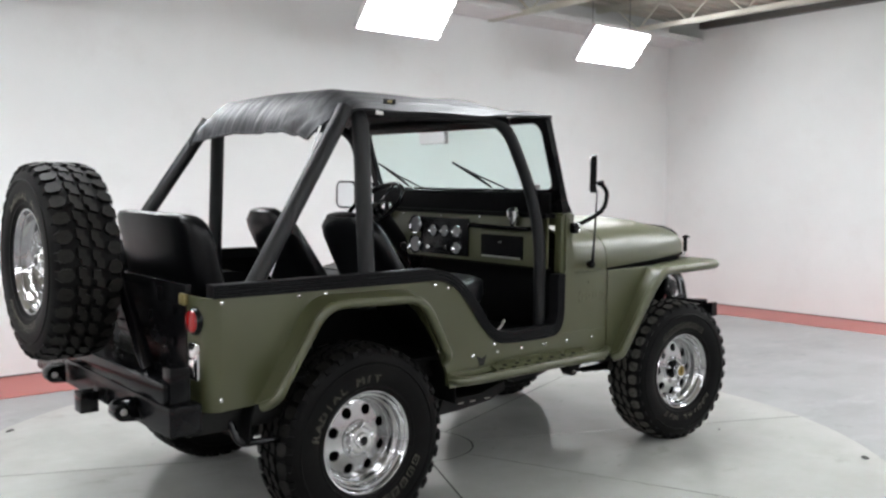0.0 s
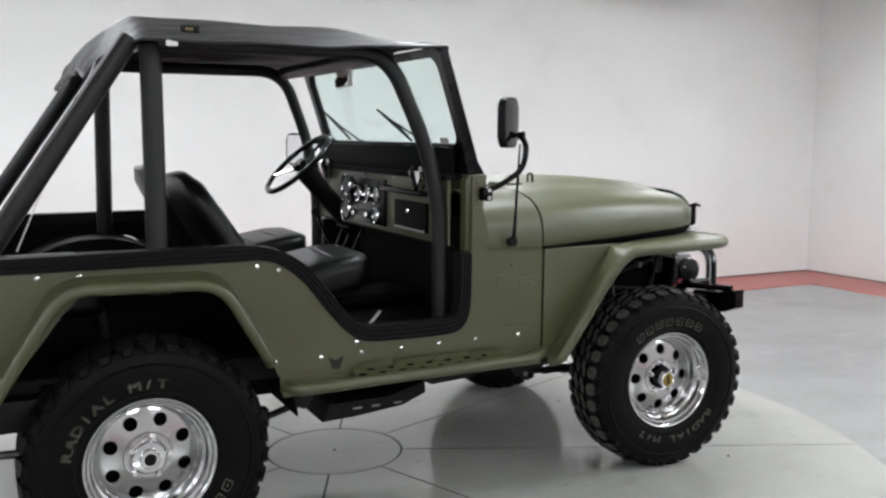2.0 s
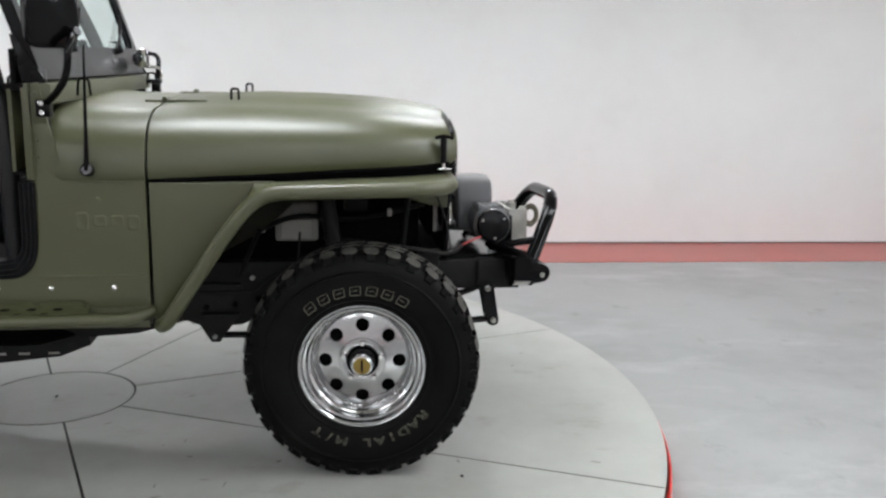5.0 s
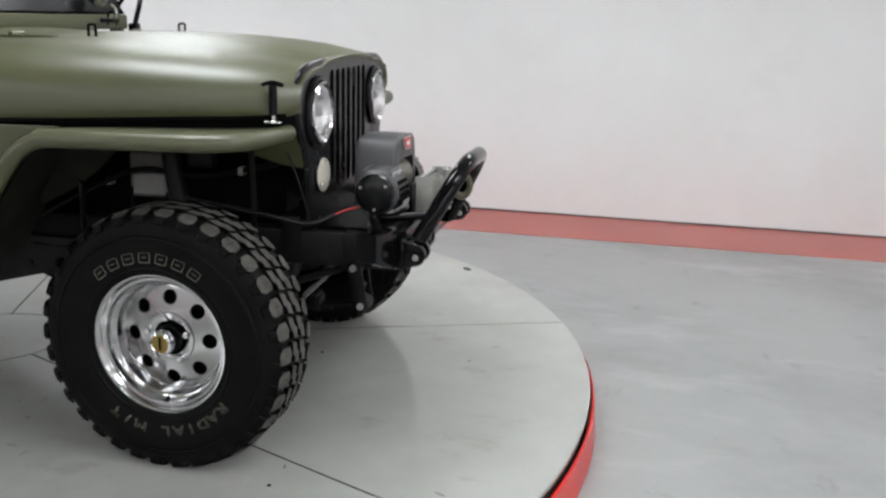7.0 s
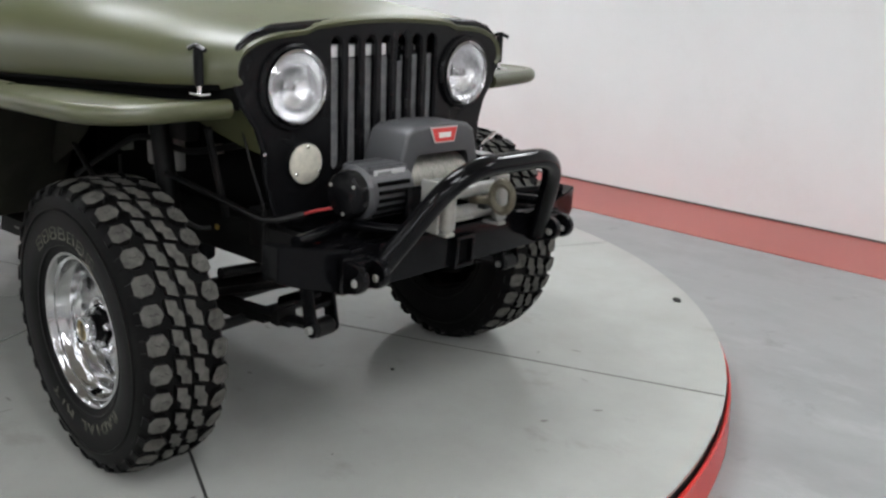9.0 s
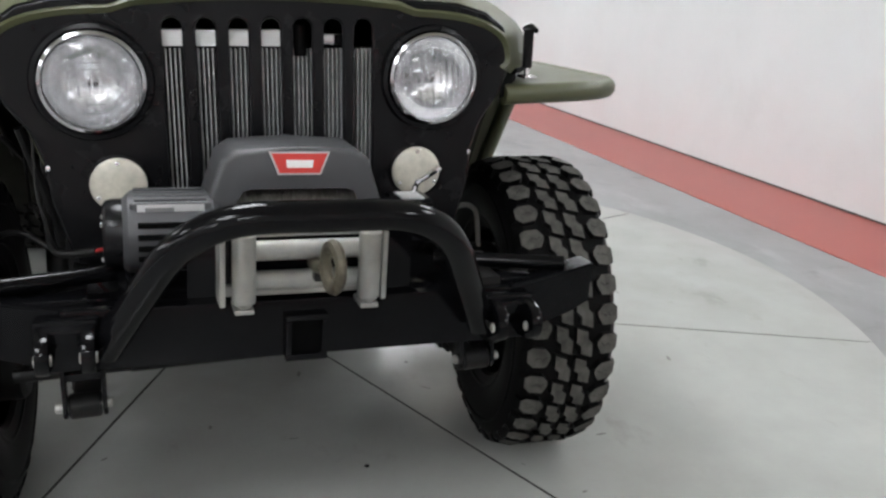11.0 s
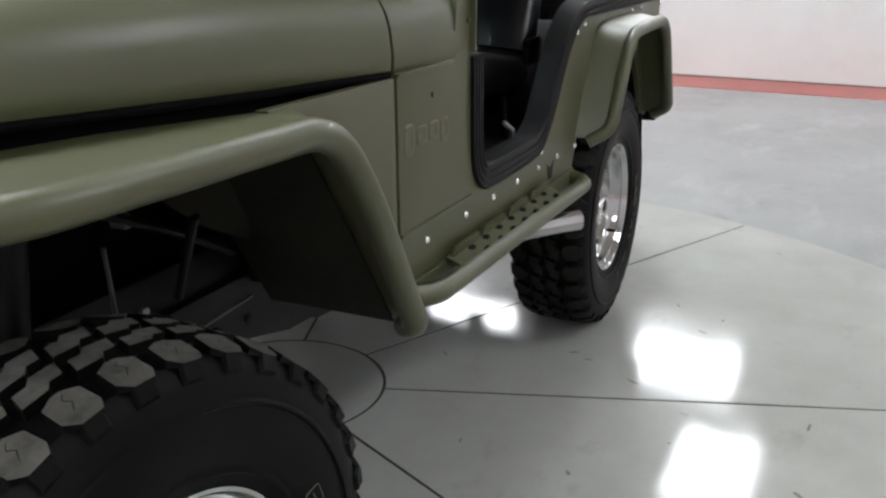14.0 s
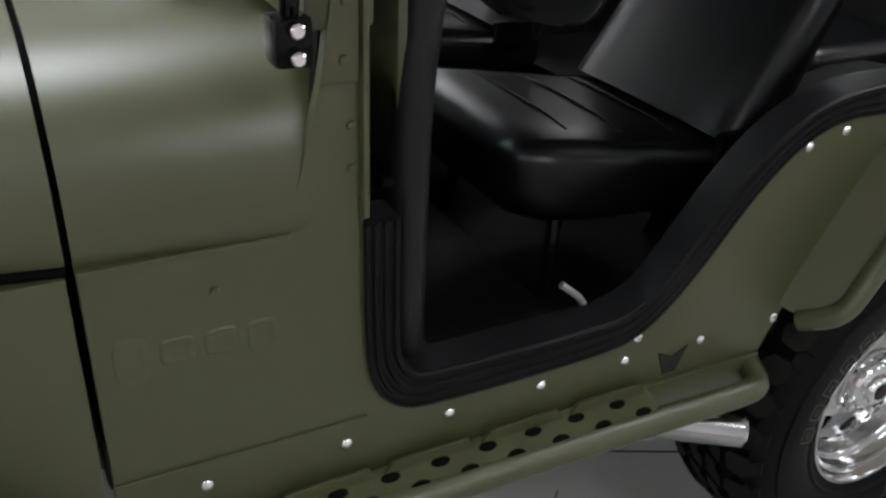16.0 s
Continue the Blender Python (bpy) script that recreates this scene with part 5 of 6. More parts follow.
def outline_bars(n, r, mid, w, h, step, z, wheel):
    if "bar" not in GLYPH:
        b = tube(fillet([(-w / 2, -h / 2, 0), (w / 2, -h / 2, 0), (w / 2 + 0.003, h / 2, 0), (-w / 2 + 0.003, h / 2, 0)], 0.004, 2, True), 0.0012, 4, closed=True)
        tube([(-w * 0.2, 0, 0), (w * 0.25, 0.001, 0)], 0.0012, 4, bm=b)
        GLYPH["bar"] = bpy.data.meshes.new("raised_mark")
        b.to_mesh(GLYPH["bar"])
        b.free()
        GLYPH["bar"].materials.append(LETTER)
    for i in range(n):
        a = mid - (i - (n - 1) / 2) * step
        o = new("raised_mark", GLYPH["bar"])
        o.parent = wheel
        o["label"] = "faded outlined raised mark"
        o.matrix_basis = Matrix.Translation((r * math.cos(a), r * math.sin(a), z)) @ Matrix.Rotation(a - math.pi / 2, 4, "Z")


def rim_mesh():
    b = bmesh.new()
    # barrel with stepped lip, then the face of the wheel
    prof = [(0.198, -0.10), (0.196, 0.06), (0.203, 0.098), (0.2095, 0.108), (0.2115, 0.114), (0.209, 0.1185), (0.203, 0.1185), (0.199, 0.114), (0.196, 0.102), (0.1935, 0.098), (0.187, 0.096), (0.184, 0.090), (0.182, 0.072), (0.177, 0.067), (0.172, 0.064), (0.169, 0.056), (0.167, 0.028), (0.163, 0.022)]
    lathe(prof, 72, bm=b)
    dish = lambda r: 0.022 + 0.022 * min(1.0, max(0.0, 1 - (r - 0.080) / 0.083)) ** 0.8
    # eight round holes
    for k in range(8):
        a0, a1 = radians(45 * k - 22.5), radians(45 * k + 22.5)
        am = (a0 + a1) / 2
        outer = []
        N = 6
        for i in range(N):
            outer.append((0.163, a0 + (a1 - a0) * i / N))
        for i in range(N):
            outer.append((0.163 - 0.083 * i / N, a1))
        for i in range(N):
            outer.append((0.080, a1 - (a1 - a0) * i / N))
        for i in range(N):
            outer.append((0.080 + 0.083 * i / N, a0))
        rc, rh = 0.1235, 0.0225
        cx, cy = rc * math.cos(am), rc * math.sin(am)
        ang = [math.atan2(r * math.sin(a) - cy, r * math.cos(a) - cx) for r, a in outer]
        levels = []
        for t in (1.0, 0.55, 0.12, 0.0):
            ring = []
            for (r, a), g in zip(outer, ang):
                x = (r * math.cos(a)) * t + (cx + rh * math.cos(g)) * (1 - t)
                y = (r * math.sin(a)) * t + (cy + rh * math.sin(g)) * (1 - t)
                ring.append((x, y, dish(math.hypot(x, y))))
            levels.append(ring)
        low = [(x, y, z - 0.006) for x, y, z in [(cx + (p[0] - cx) * 0.93, cy + (p[1] - cy) * 0.93, p[2]) for p in levels[-1]]]
        deep = [(x, y, -0.01) for x, y, z in low]
        loft([[Vector(p) for p in L] + [Vector(L[0])] for L in (*levels, low, deep)], b)
    bmesh.ops.remove_doubles(b, verts=b.verts[:], dist=0.0004)
    lathe([(0.080, 0.044), (0.078, 0.050), (0.074, 0.051), (0.056, 0.051), (0.050, 0.046), (0.048, 0.03)], 48, bm=b)
    return b


TYRE = RIM = None


def build_wheel(name, front, parent, label):
    """The lit face looks along +z of the wheel."""
    global TYRE, RIM
    # black backing disc gives the rim holes their shade by colour
    w = part(name, lathe([(0, -0.07), (0.15, -0.07), (0.155, -0.015), (0, -0.012)], 32), SHADEBLACK, parent, label)
    if TYRE is None:
        TYRE = part("tyre", tyre_mesh(), [RUBBER, TREADTOP], w, "black mud-terrain tyre", smooth=32)
        RIM = part("rim", rim_mesh(), ALLOY, w, "polished aluminium eight-hole rim", smooth=40)
    else:
        for o in (TYRE, RIM):
            c = new(o.name.split(".")[0], o.data)
            c.parent = w
            c["label"] = o["label"]
    letters("RADIAL M/T", 0.262, radians(-81), 0.042, radians(9.4), 0.1365, w)
    outline_bars(7, 0.262, radians(95), 0.034, 0.029, radians(11.6), 0.1365, w)
    if front:
        part("lock_hub", lathe([(0.046, 0.02), (0.044, 0.055), (0.036, 0.058), (0.036, 0.094), (0.032, 0.098)], 28), GLOSSBLACK, w, "black locking hub")
        part("hub_ring", lathe([(0.036, 0.084), (0.0375, 0.098), (0.034, 0.110), (0.029, 0.113), (0.027, 0.109)], 28), CHROME, w)
        part("hub_emblem", lathe([(0.028, 0.109), (0.0, 0.110)], 24), BRASS, w, "gold hub emblem")
        part("hub_mark", box(-0.004, 0.004, -0.02, 0.02, 0.1095, 0.112, 0.001), BLACK, w)
    else:
        part("axle_cap", lathe([(0.058, 0.035), (0.056, 0.062), (0.05, 0.069), (0.034, 0.071), (0.032, 0.085), (0.028, 0.089), (0, 0.089)], 28), CHROME, w, "chrome axle cap")
        part("hub_mark", lathe([(0.020, 0.089), (0.018, 0.0915), (0.0, 0.0915)], 20), BLACK, w)
    for k in range(5):
        a = radians(72 * k + 18)
        part("lug_nut", lathe([(0, 0.07), (0.008, 0.068), (0.0095, 0.062), (0.0095, 0.042), (0, 0.042)], 6, Matrix.Translation((0.0655 * math.cos(a), 0.0655 * math.sin(a), 0.004))), CHROME, w)
    part("valve", rod((0, -0.176, 0.07), (0, -0.181, 0.098), 0.004, 8, 0.001), GLOSSBLACK, w)
    return w


def wheel_pose(x, y, z, s, spin, size, fat, steer):
    out = Matrix.Rotation(radians(90 * (1 if s < 0 else -1)), 4, "X")
    flip = Matrix.Rotation(math.pi if s > 0 else 0, 4, "Z")
    return Matrix.Translation((x, y, z)) @ Matrix.Rotation(radians(steer), 4, "Z") @ out @ flip @ Matrix.Rotation(radians(spin), 4, "Z") @ Matrix.Diagonal((size, size, fat, 1))


for x, y, z, s, front, spin, size, fat, steer in ((1.061, -0.664, 0.393, -1, True, 0, 0.966, 0.82, -4.2), (-1.036, -0.663, 0.384, -1, False, 205, 0.975, 0.867, 0.0), (1.088, 0.697, 0.379, 1, True, -110, 0.974, 0.90, -5.2), (-1.007, 0.669, 0.381, 1, False, 48, 0.975, 0.897, 0.2)):
    w = build_wheel("front_wheel" if front else "rear_wheel", front, car, "mud-terrain wheel with polished rim")
    w.matrix_basis = wheel_pose(x, y, z, s, spin, size, fat, steer)
sparew = build_wheel("spare_wheel", False, car, "spare mud-terrain wheel on the tail carrier")
sparew.matrix_basis = Matrix.Translation((-1.975, 0.022, 1.090)) @ Matrix.Rotation(radians(-90), 4, "Y") @ Matrix.Rotation(radians(75), 4, "Z") @ Matrix.Diagonal((0.968, 0.968, 0.93, 1))

# spare tread is unworn; on the rear wheels the darker copy paints weaker light
dark = TYRE.data.copy()
dark.materials[1] = DARKTREAD
for w in car.children:
    if w.name.split(".")[0] in ("spare_wheel", "rear_wheel"):
        for o in w.children:
            if o.name.startswith("tyre"):
                o.data = dark

# ---- chassis ----
for s in (-1, 1):
    part("frame_rail", box(-1.80, 1.66, s * 0.36 - 0.03, s * 0.36 + 0.03, 0.55, 0.655, 0.008), CHASSIS, car, "black frame rail")
    for xc in (1.06, -1.06):
        for k in range(4):
            if xc > 0:
                mid, L, z0, z1, sag, yc = 1.064, 0.497 - k * 0.10, 0.395, 0.440, 0.012, s * 0.38
            else:
                mid, L, z0, z1, sag, yc = xc, 0.50 - k * 0.09, 0.505, 0.505, 0.05, s * 0.36
            us = [i / 6 - 1 for i in range(13)]
            pts = [(mid + u * L, z0 + (z1 - z0) * (u * L / (0.497) + 1) / 2 - sag * (1 - (u * L / 0.497) ** 2) - 0.009 * k) for u in us]
            b = loft([[Vector((px, yc + dy, pz + dz)) for dy, dz in ((-0.024, 0), (0.024, 0), (0.024, -0.008), (-0.024, -0.008))] for px, pz in pts], closed=True, caps=True)
            part("leaf_spring", b, CHASSIS, car)
        if xc > 0:
            cl = part("spring_clip", box(1.395, 1.425, s * 0.38 - 0.030, s * 0.38 + 0.030, 0.408, 0.452, 0.003), CHASSIS, car)
            part("clip_bolt", rod((1.41, s * 0.38 - 0.034, 0.455), (1.41, s * 0.38 + 0.034, 0.455), 0.006, 8, 0.001), CHASSIS, cl)
            hg = part("spring_hanger", slab([(0.495, 0.475), (0.66, 0.475), (0.60, 0.40), (0.585, 0.375), (0.555, 0.375), (0.54, 0.40)], "y", s * 0.38 - 0.034, s * 0.38 + 0.034, 0.004), CHASSIS, car)
            part("hanger_bolt", rod((0.567, s * 0.38 - 0.042, 0.396), (0.567, s * 0.38 + 0.042, 0.396), 0.009, 8, 0.002), STEEL, hg)
        part("shock_absorber", tube([(xc - 0.02, s * 0.44, 0.42), (xc - 0.10, s * 0.43, 0.88)], 0.028, 14), CHASSIS, car)
    link = arc2((1.537, 0.558), 0.024, 20, 175, 6) + arc2((1.560, 0.440), 0.022, 200, 355, 6)
    sh = part("spring_shackle", slab(link, "y", s * 0.342, s * 0.350, 0.002), BLACK, car)
    part("shackle_plate", slab(link, "y", s * 0.410, s * 0.418, 0.002), BLACK, sh)
    part("shackle_web", box(1.528, 1.565, s * 0.38 - 0.031, s * 0.38 + 0.031, 0.490, 0.505, 0.003), BLACK, sh)
    for q in ((1.537, 0.558), (1.560, 0.440)):
        part("shackle_pin", rod((q[0], s * 0.334, q[1]), (q[0], s * 0.432, q[1]), 0.010, 10, 0.002), STEEL, sh)
        part("spring_eye", rod((q[0], s * 0.352, q[1]), (q[0], s * 0.408, q[1]), 0.024, 18, 0.004), CHASSIS, sh)
    part("shackle_hanger", box(1.50, 1.60, s * 0.38 - 0.03, s * 0.38 + 0.03, 0.565, 0.66, 0.005), CHASSIS, sh)
    part("link_rod", tube([(1.53, s * 0.33, 0.548), (1.12, s * 0.40, 0.418)], 0.012, 10), CHASSIS, car)
    part("brake_drum", rod((1.06, s * 0.52, HUBZ), (1.06, s * 0.63, HUBZ), 0.14, 28, 0.01), CHASSIS, car)
    part("brake_drum", rod((-1.06, s * 0.50, HUBZ), (-1.06, s * 0.63, HUBZ), 0.14, 28, 0.01), CHASSIS, car)
    part("steering_knuckle", box(1.0, 1.12, s * 0.50 - 0.04, s * 0.50 + 0.04, 0.30, 0.48, 0.02, 3), CHASSIS, car)
    hs = part("brake_hose", tube(fillet([(1.15, s * 0.41, 0.615), (1.14, s * 0.44, 0.615), (1.12, s * 0.50, 0.66), (1.09, s * 0.56, 0.64), (1.07, s * 0.58, 0.50)], 0.06, 6), 0.0065, 8), HOSE if s > 0 else CHASSIS, car, "grey flexible brake hose" if s > 0 else "")
    part("fitting", rod((1.15, s * 0.385, 0.613), (1.15, s * 0.392, 0.616), 0.011, 6, 0.002), BRASS, hs)
    part("upper_bracket", box(1.02, 1.10, s * 0.40, s * 0.44, 0.84, 0.90, 0.006), CHASSIS, car)
    part("brake_line", tube(fillet([(0.50, s * 0.47, 0.57), (0.72, s * 0.50, 0.58), (0.78, s * 0.50, 0.64), (0.86, s * 0.50, 0.64), (0.87, s * 0.50, 0.78)], 0.03), 0.004, 6), WINCHGREY if s > 0 else CHASSIS, car)
for x in (1.06, -1.06):
    ax = part("axle", rod((x, -0.60, HUBZ), (x, 0.60, HUBZ), 0.042, 16), CHASSIS, car, "grimy black live axle")
    part("differential", lathe([(0, -0.13), (0.07, -0.12), (0.115, -0.06), (0.125, 0.0), (0.10, 0.06), (0.05, 0.10), (0, 0.105)], 24, Matrix.Translation((x, 0.12, HUBZ)) @ Matrix.Rotation(radians(90), 4, "Y")), CHASSIS, ax)
part("tie_rod", tube([(1.27, -0.53, 0.385), (1.27, 0.53, 0.385)], 0.015, 10), CHASSIS, car)
part("drag_link", tube([(1.30, 0.50, 0.40), (1.36, -0.20, 0.47)], 0.014, 10), CHASSIS, car)
part("track_bar", tube([(1.20, -0.42, 0.50), (1.22, 0.36, 0.44)], 0.016, 10), CHASSIS, car)
part("steering_damper", tube([(1.31, -0.30, 0.41), (1.31, 0.12, 0.41)], 0.024, 12), GLOSSBLACK, car)
part("driveshaft", tube([(0.95, 0.1, 0.40), (0.05, 0.08, 0.50)], 0.026, 12), CHASSIS, car)
part("driveshaft", tube([(-0.95, 0.1, 0.41), (-0.15, 0.08, 0.50)], 0.03, 12), CHASSIS, car)
sk = slab([(-0.33, 0.285), (-0.30, 0.355), (-0.05, 0.35), (0.12, 0.40), (0.125, 0.35), (0.02, 0.31), (-0.20, 0.29)], "y", -0.34, 0.30, 0.003)
part("skid_plate", sk, CHASSIS, car, "black transmission skid plate")
# pale strips stand in for the bright floor seen through the slots
for x in (-0.20, -0.12, -0.02):
    part("skid_slot_pale_strip", box(x, x + 0.038, -0.3405, -0.335, 0.320, 0.327, 0.0), STEEL, car)
part("gearbox", box(0.02, 0.56, -0.24, 0.26, 0.40, 0.62, 0.05, 3), CHASSIS, car)
for s in (-1, 1):
    br = part("frame_bracket", slab([(0.04, 0.58), (0.04, 0.44), (0.12, 0.40), (0.30, 0.41), (0.50, 0.46), (0.66, 0.58)], "y", s * 0.37, s * 0.41, 0.004), CHASSIS, car)
    for x in (0.16, 0.30, 0.44):
        part("bracket_bolt", rod((x, s * 0.40, 0.49), (x, s * 0.418, 0.49), 0.009, 6, 0.002), CHASSIS, br)
for s in (-1, 1):
    sh = part("spring_hanger", slab([(0.46, 0.565), (0.46, 0.45), (0.54, 0.42), (0.66, 0.43), (0.82, 0.50), (0.90, 0.565)], "y", s * 0.345, s * 0.392, 0.006), CHASSIS, car)
    for x, z in ((0.54, 0.50), (0.64, 0.51), (0.72, 0.53)):
        # solid black stubs carry the shade of open holes
        part("hanger_hole", rod((x, s * 0.410, z), (x, s * 0.4165, z), 0.010, 12), SHADEBLACK, sh)
lk = part("spring_link", tube(fillet([(-0.95, -0.45, 0.33), (-0.62, -0.45, 0.368), (-0.45, -0.45, 0.415)], 0.04), 0.013, 10), BLACK, car)
part("link_clamp", box(-0.62, -0.585, -0.475, -0.425, 0.345, 0.412, 0.005), BLACK, lk)
part("link_bracket", slab([(-0.53, 0.56), (-0.40, 0.56), (-0.41, 0.44), (-0.45, 0.395), (-0.49, 0.41)], "y", -0.48, -0.42, 0.004), BLACK, lk)
part("transfer_case", box(-0.30, 0.10, -0.20, 0.22, 0.36, 0.60, 0.04, 3), CHASSIS, car)
part("cross_member", box(-0.05, 0.03, -0.36, 0.36, 0.50, 0.57, 0.01), CHASSIS, car)
part("exhaust_pipe", tube(fillet([(0.35, 0.30, 0.47), (-0.10, 0.36, 0.46), (-0.45, 0.68, 0.46)], 0.1), 0.03, 14), CHASSIS, car)
part("muffler", rod((-0.42, 0.66, 0.46), (-0.60, 0.775, 0.456), 0.033, 20, 0.006), ALLOY, car, "bright side exhaust tip")
part("fuel_tank", box(-1.66, -1.25, -0.30, 0.30, 0.42, 0.56, 0.03, 3), CHASSIS, car)
for s in (-1, 1):
    hn = part("wiring_loom", tube(fillet([(1.30, s * 0.405, 0.86), (1.05, s * 0.41, 0.80), (0.85, s * 0.42, 0.83), (0.62, s * 0.43, 0.72), (0.52, s * 0.45, 0.66)], 0.08), 0.009, 8), CHASSIS, car)
    for x, z in ((1.18, 0.83), (0.95, 0.815), (0.74, 0.775)):
        part("loom_clip", box(x - 0.008, x + 0.008, s * 0.405 - 0.012, s * 0.405 + 0.02, z - 0.012, z + 0.012, 0.002), STEEL, hn)
    part("wing_stay", tube([(0.66, s * 0.44, 0.62), (0.74, s * 0.56, 0.80)], 0.008, 8), CHASSIS, car)
    part("wing_stay", tube([(1.22, s * 0.41, 0.66), (1.24, s * 0.47, 0.90)], 0.010, 8), CHASSIS, car)
    part("bump_stop", rod((1.06, s * 0.37, 0.555), (1.06, s * 0.37, 0.50), 0.028, 14, 0.008), TRIM, car)
    part("frame_bolt", rod((0.92, s * 0.39, 0.61), (0.92, s * 0.402, 0.61), 0.010, 6, 0.002), STEEL, car)
    part("frame_bolt", rod((0.70, s * 0.39, 0.60), (0.70, s * 0.402, 0.60), 0.010, 6, 0.002), STEEL, car)
part("washer_bottle", box(0.78, 0.93, -0.36, -0.27, 0.72, 0.86, 0.015, 3), HOSE, car, "translucent grey washer bottle")
part("battery_cable", tube(fillet([(1.36, -0.40, 0.66), (1.40, -0.42, 0.70), (1.38, -0.44, 0.80), (1.34, -0.44, 0.90)], 0.03), 0.003, 8), CHASSIS, car)

# ---- engine, dark under the hood ----
eng = part("engine", box(0.50, 1.16, -0.17, 0.17, 0.56, 0.92, 0.03, 3), CHASSIS, car, "grimy dark engine block")
part("oil_pan", slab([(0.55, 0.57), (1.12, 0.57), (1.10, 0.50), (0.98, 0.43), (0.72, 0.43), (0.57, 0.52)], "y", -0.14, 0.14, 0.02), CHASSIS, eng)
part("valve_cover", box(0.54, 1.10, -0.09, 0.09, 0.92, 0.985, 0.02, 3), BLACK, eng)
part("exhaust_manifold", tube(fillet([(1.05, -0.20, 0.82), (0.62, -0.21, 0.80), (0.55, -0.22, 0.62), (0.30, -0.25, 0.52)], 0.06), 0.028, 12), CHASSIS, eng)
part("fan_shroud", lathe([(0.19, 0.0), (0.20, 0.05), (0.185, 0.09), (0.05, 0.09), (0.05, 0.02), (0.0, 0.02)], 28, Matrix.Translation((1.22, 0, 0.86)) @ Matrix.Rotation(radians(90), 4, "Y")), CHASSIS, eng)
part("radiator_support", box(1.30, 1.36, -0.40, 0.40, 0.60, 0.70, 0.006), CHASSIS, car)

# ---- front bumper and winch ----
fb = part("front_bumper", slab([(-0.40, 0.532), (0.40, 0.532), (0.40, 0.640), (-0.40, 0.640)], "x", 1.62, 1.682, 0.004), GLOSSBLACK, car, "gloss black steel winch bumper")
for s in (-1, 1):
    b = bmesh.new()
    rings = [[(1.682, 0.40, 0.532), (1.682, 0.40, 0.640), (1.622, 0.40, 0.640), (1.622, 0.40, 0.532)], [(1.665, 0.545, 0.572), (1.665, 0.545, 0.664), (1.605, 0.545, 0.664), (1.605, 0.545, 0.572)], [(1.652, 0.592, 0.590), (1.652, 0.592, 0.672), (1.597, 0.592, 0.672), (1.597, 0.592, 0.590)]]
    loft([[Vector((x, s * y, z)) for x, y, z in r] for r in rings], b, closed=True, caps=True)
    bmesh.ops.bevel(b, geom=b.edges[:], offset=0.003, segments=2, affect="EDGES")
    part("bumper_wing", b, GLOSSBLACK, fb)
    part("wing_brace", tube([(1.56, s * 0.28, 0.668), (1.64, s * 0.53, 0.670)], 0.015, 10), GLOSSBLACK, fb)
    part("brace_plate", slab([(1.56, s * 0.36), (1.615, s * 0.52), (1.655, s * 0.535), (1.655, s * 0.36)], "z", 0.640, 0.650, 0.002), GLOSSBLACK, fb)
    # clevis block for a shackle
    mt = part("shackle_mount", box(1.68, 1.70, s * 0.392 - 0.05, s * 0.392 + 0.05, 0.54, 0.63, 0.006), GLOSSBLACK, fb)
    for d in (-0.034, 0.034):
        b = slab([(1.695, 0.545), (1.695, 0.625)] + arc2((1.728, 0.585), 0.034, 80, -80, 8), "y", s * 0.392 + d - 0.011, s * 0.392 + d + 0.011, 0.004)
        part("mount_ear", b, GLOSSBLACK, fb)
        part("mount_bolt", rod((1.733, s * 0.392 + d - 0.014, 0.578), (1.733, s * 0.392 + d + 0.014, 0.578), 0.0095, 10, 0.002), STEEL, fb)
    part("mount_web", box(1.698, 1.722, s * 0.392 - 0.026, s * 0.392 + 0.026, 0.60, 0.622, 0.004), GLOSSBLACK, fb)
part("bull_bar", tube(fillet([(1.70, -0.335, 0.575), (1.832, -0.20, 0.832), (1.832, 0.20, 0.832), (1.70, 0.335, 0.575)], 0.115, 9), 0.0265, 18), GLOSSBLACK, fb, "gloss black tubular hoop", smooth=60)
for s in (-1, 1):
    part("hoop_stay", tube([(1.56, s * 0.30, 0.66), (1.74, s * 0.285, 0.68)], 0.014, 10), GLOSSBLACK, fb)
b = bmesh.new()
for a in ((1.68, 1.70, -0.035, 0.04, 0.604, 0.615), (1.68, 1.70, -0.035, 0.04, 0.528, 0.540), (1.68, 1.70, -0.035, -0.024, 0.540, 0.604), (1.68, 1.70, 0.029, 0.04, 0.540, 0.604)):
    box(*a, 0.002, bm=b)
part("receiver_socket", b, GLOSSBLACK, fb)
# black block paints the shade down the socket
part("receiver_hole", box(1.679, 1.684, -0.024, 0.029, 0.540, 0.604, 0), SHADEBLACK, fb)
part("winch_tray", slab([(-0.36, 0.62), (0.36, 0.62), (0.36, 0.64), (-0.36, 0.64)], "x", 1.40, 1.63, 0.002), GLOSSBLACK, fb)
part("fairlead_backing", box(1.655, 1.668, -0.20, 0.20, 0.63, 0.76, 0.004), GLOSSBLACK, fb)

winch = part("winch", rod((1.572, -0.300, 0.740), (1.572, -0.14, 0.740), 0.070, 28, 0.010), WINCHGREY, car, "grey and black electric winch on the bumper tray")
me_ = part("motor_end", lathe([(0, 0.034), (0.050, 0.033), (0.058, 0.028), (0.061, 0.018), (0.061, 0.0), (0.066, -0.004), (0.066, -0.012)], 28, Matrix.Translation((1.572, -0.298, 0.740)) @ Matrix.Rotation(radians(90), 4, "X")), BLACK, winch, "black motor end cap")
for a in (35, 155, 275):
    q = Vector((1.572 + 0.046 * math.cos(radians(a)), -0.330, 0.740 + 0.046 * math.sin(radians(a))))
    part("end_screw", rod(q, q + Vector((0, -0.004, 0)), 0.0045, 8, 0.001), STEEL, me_)
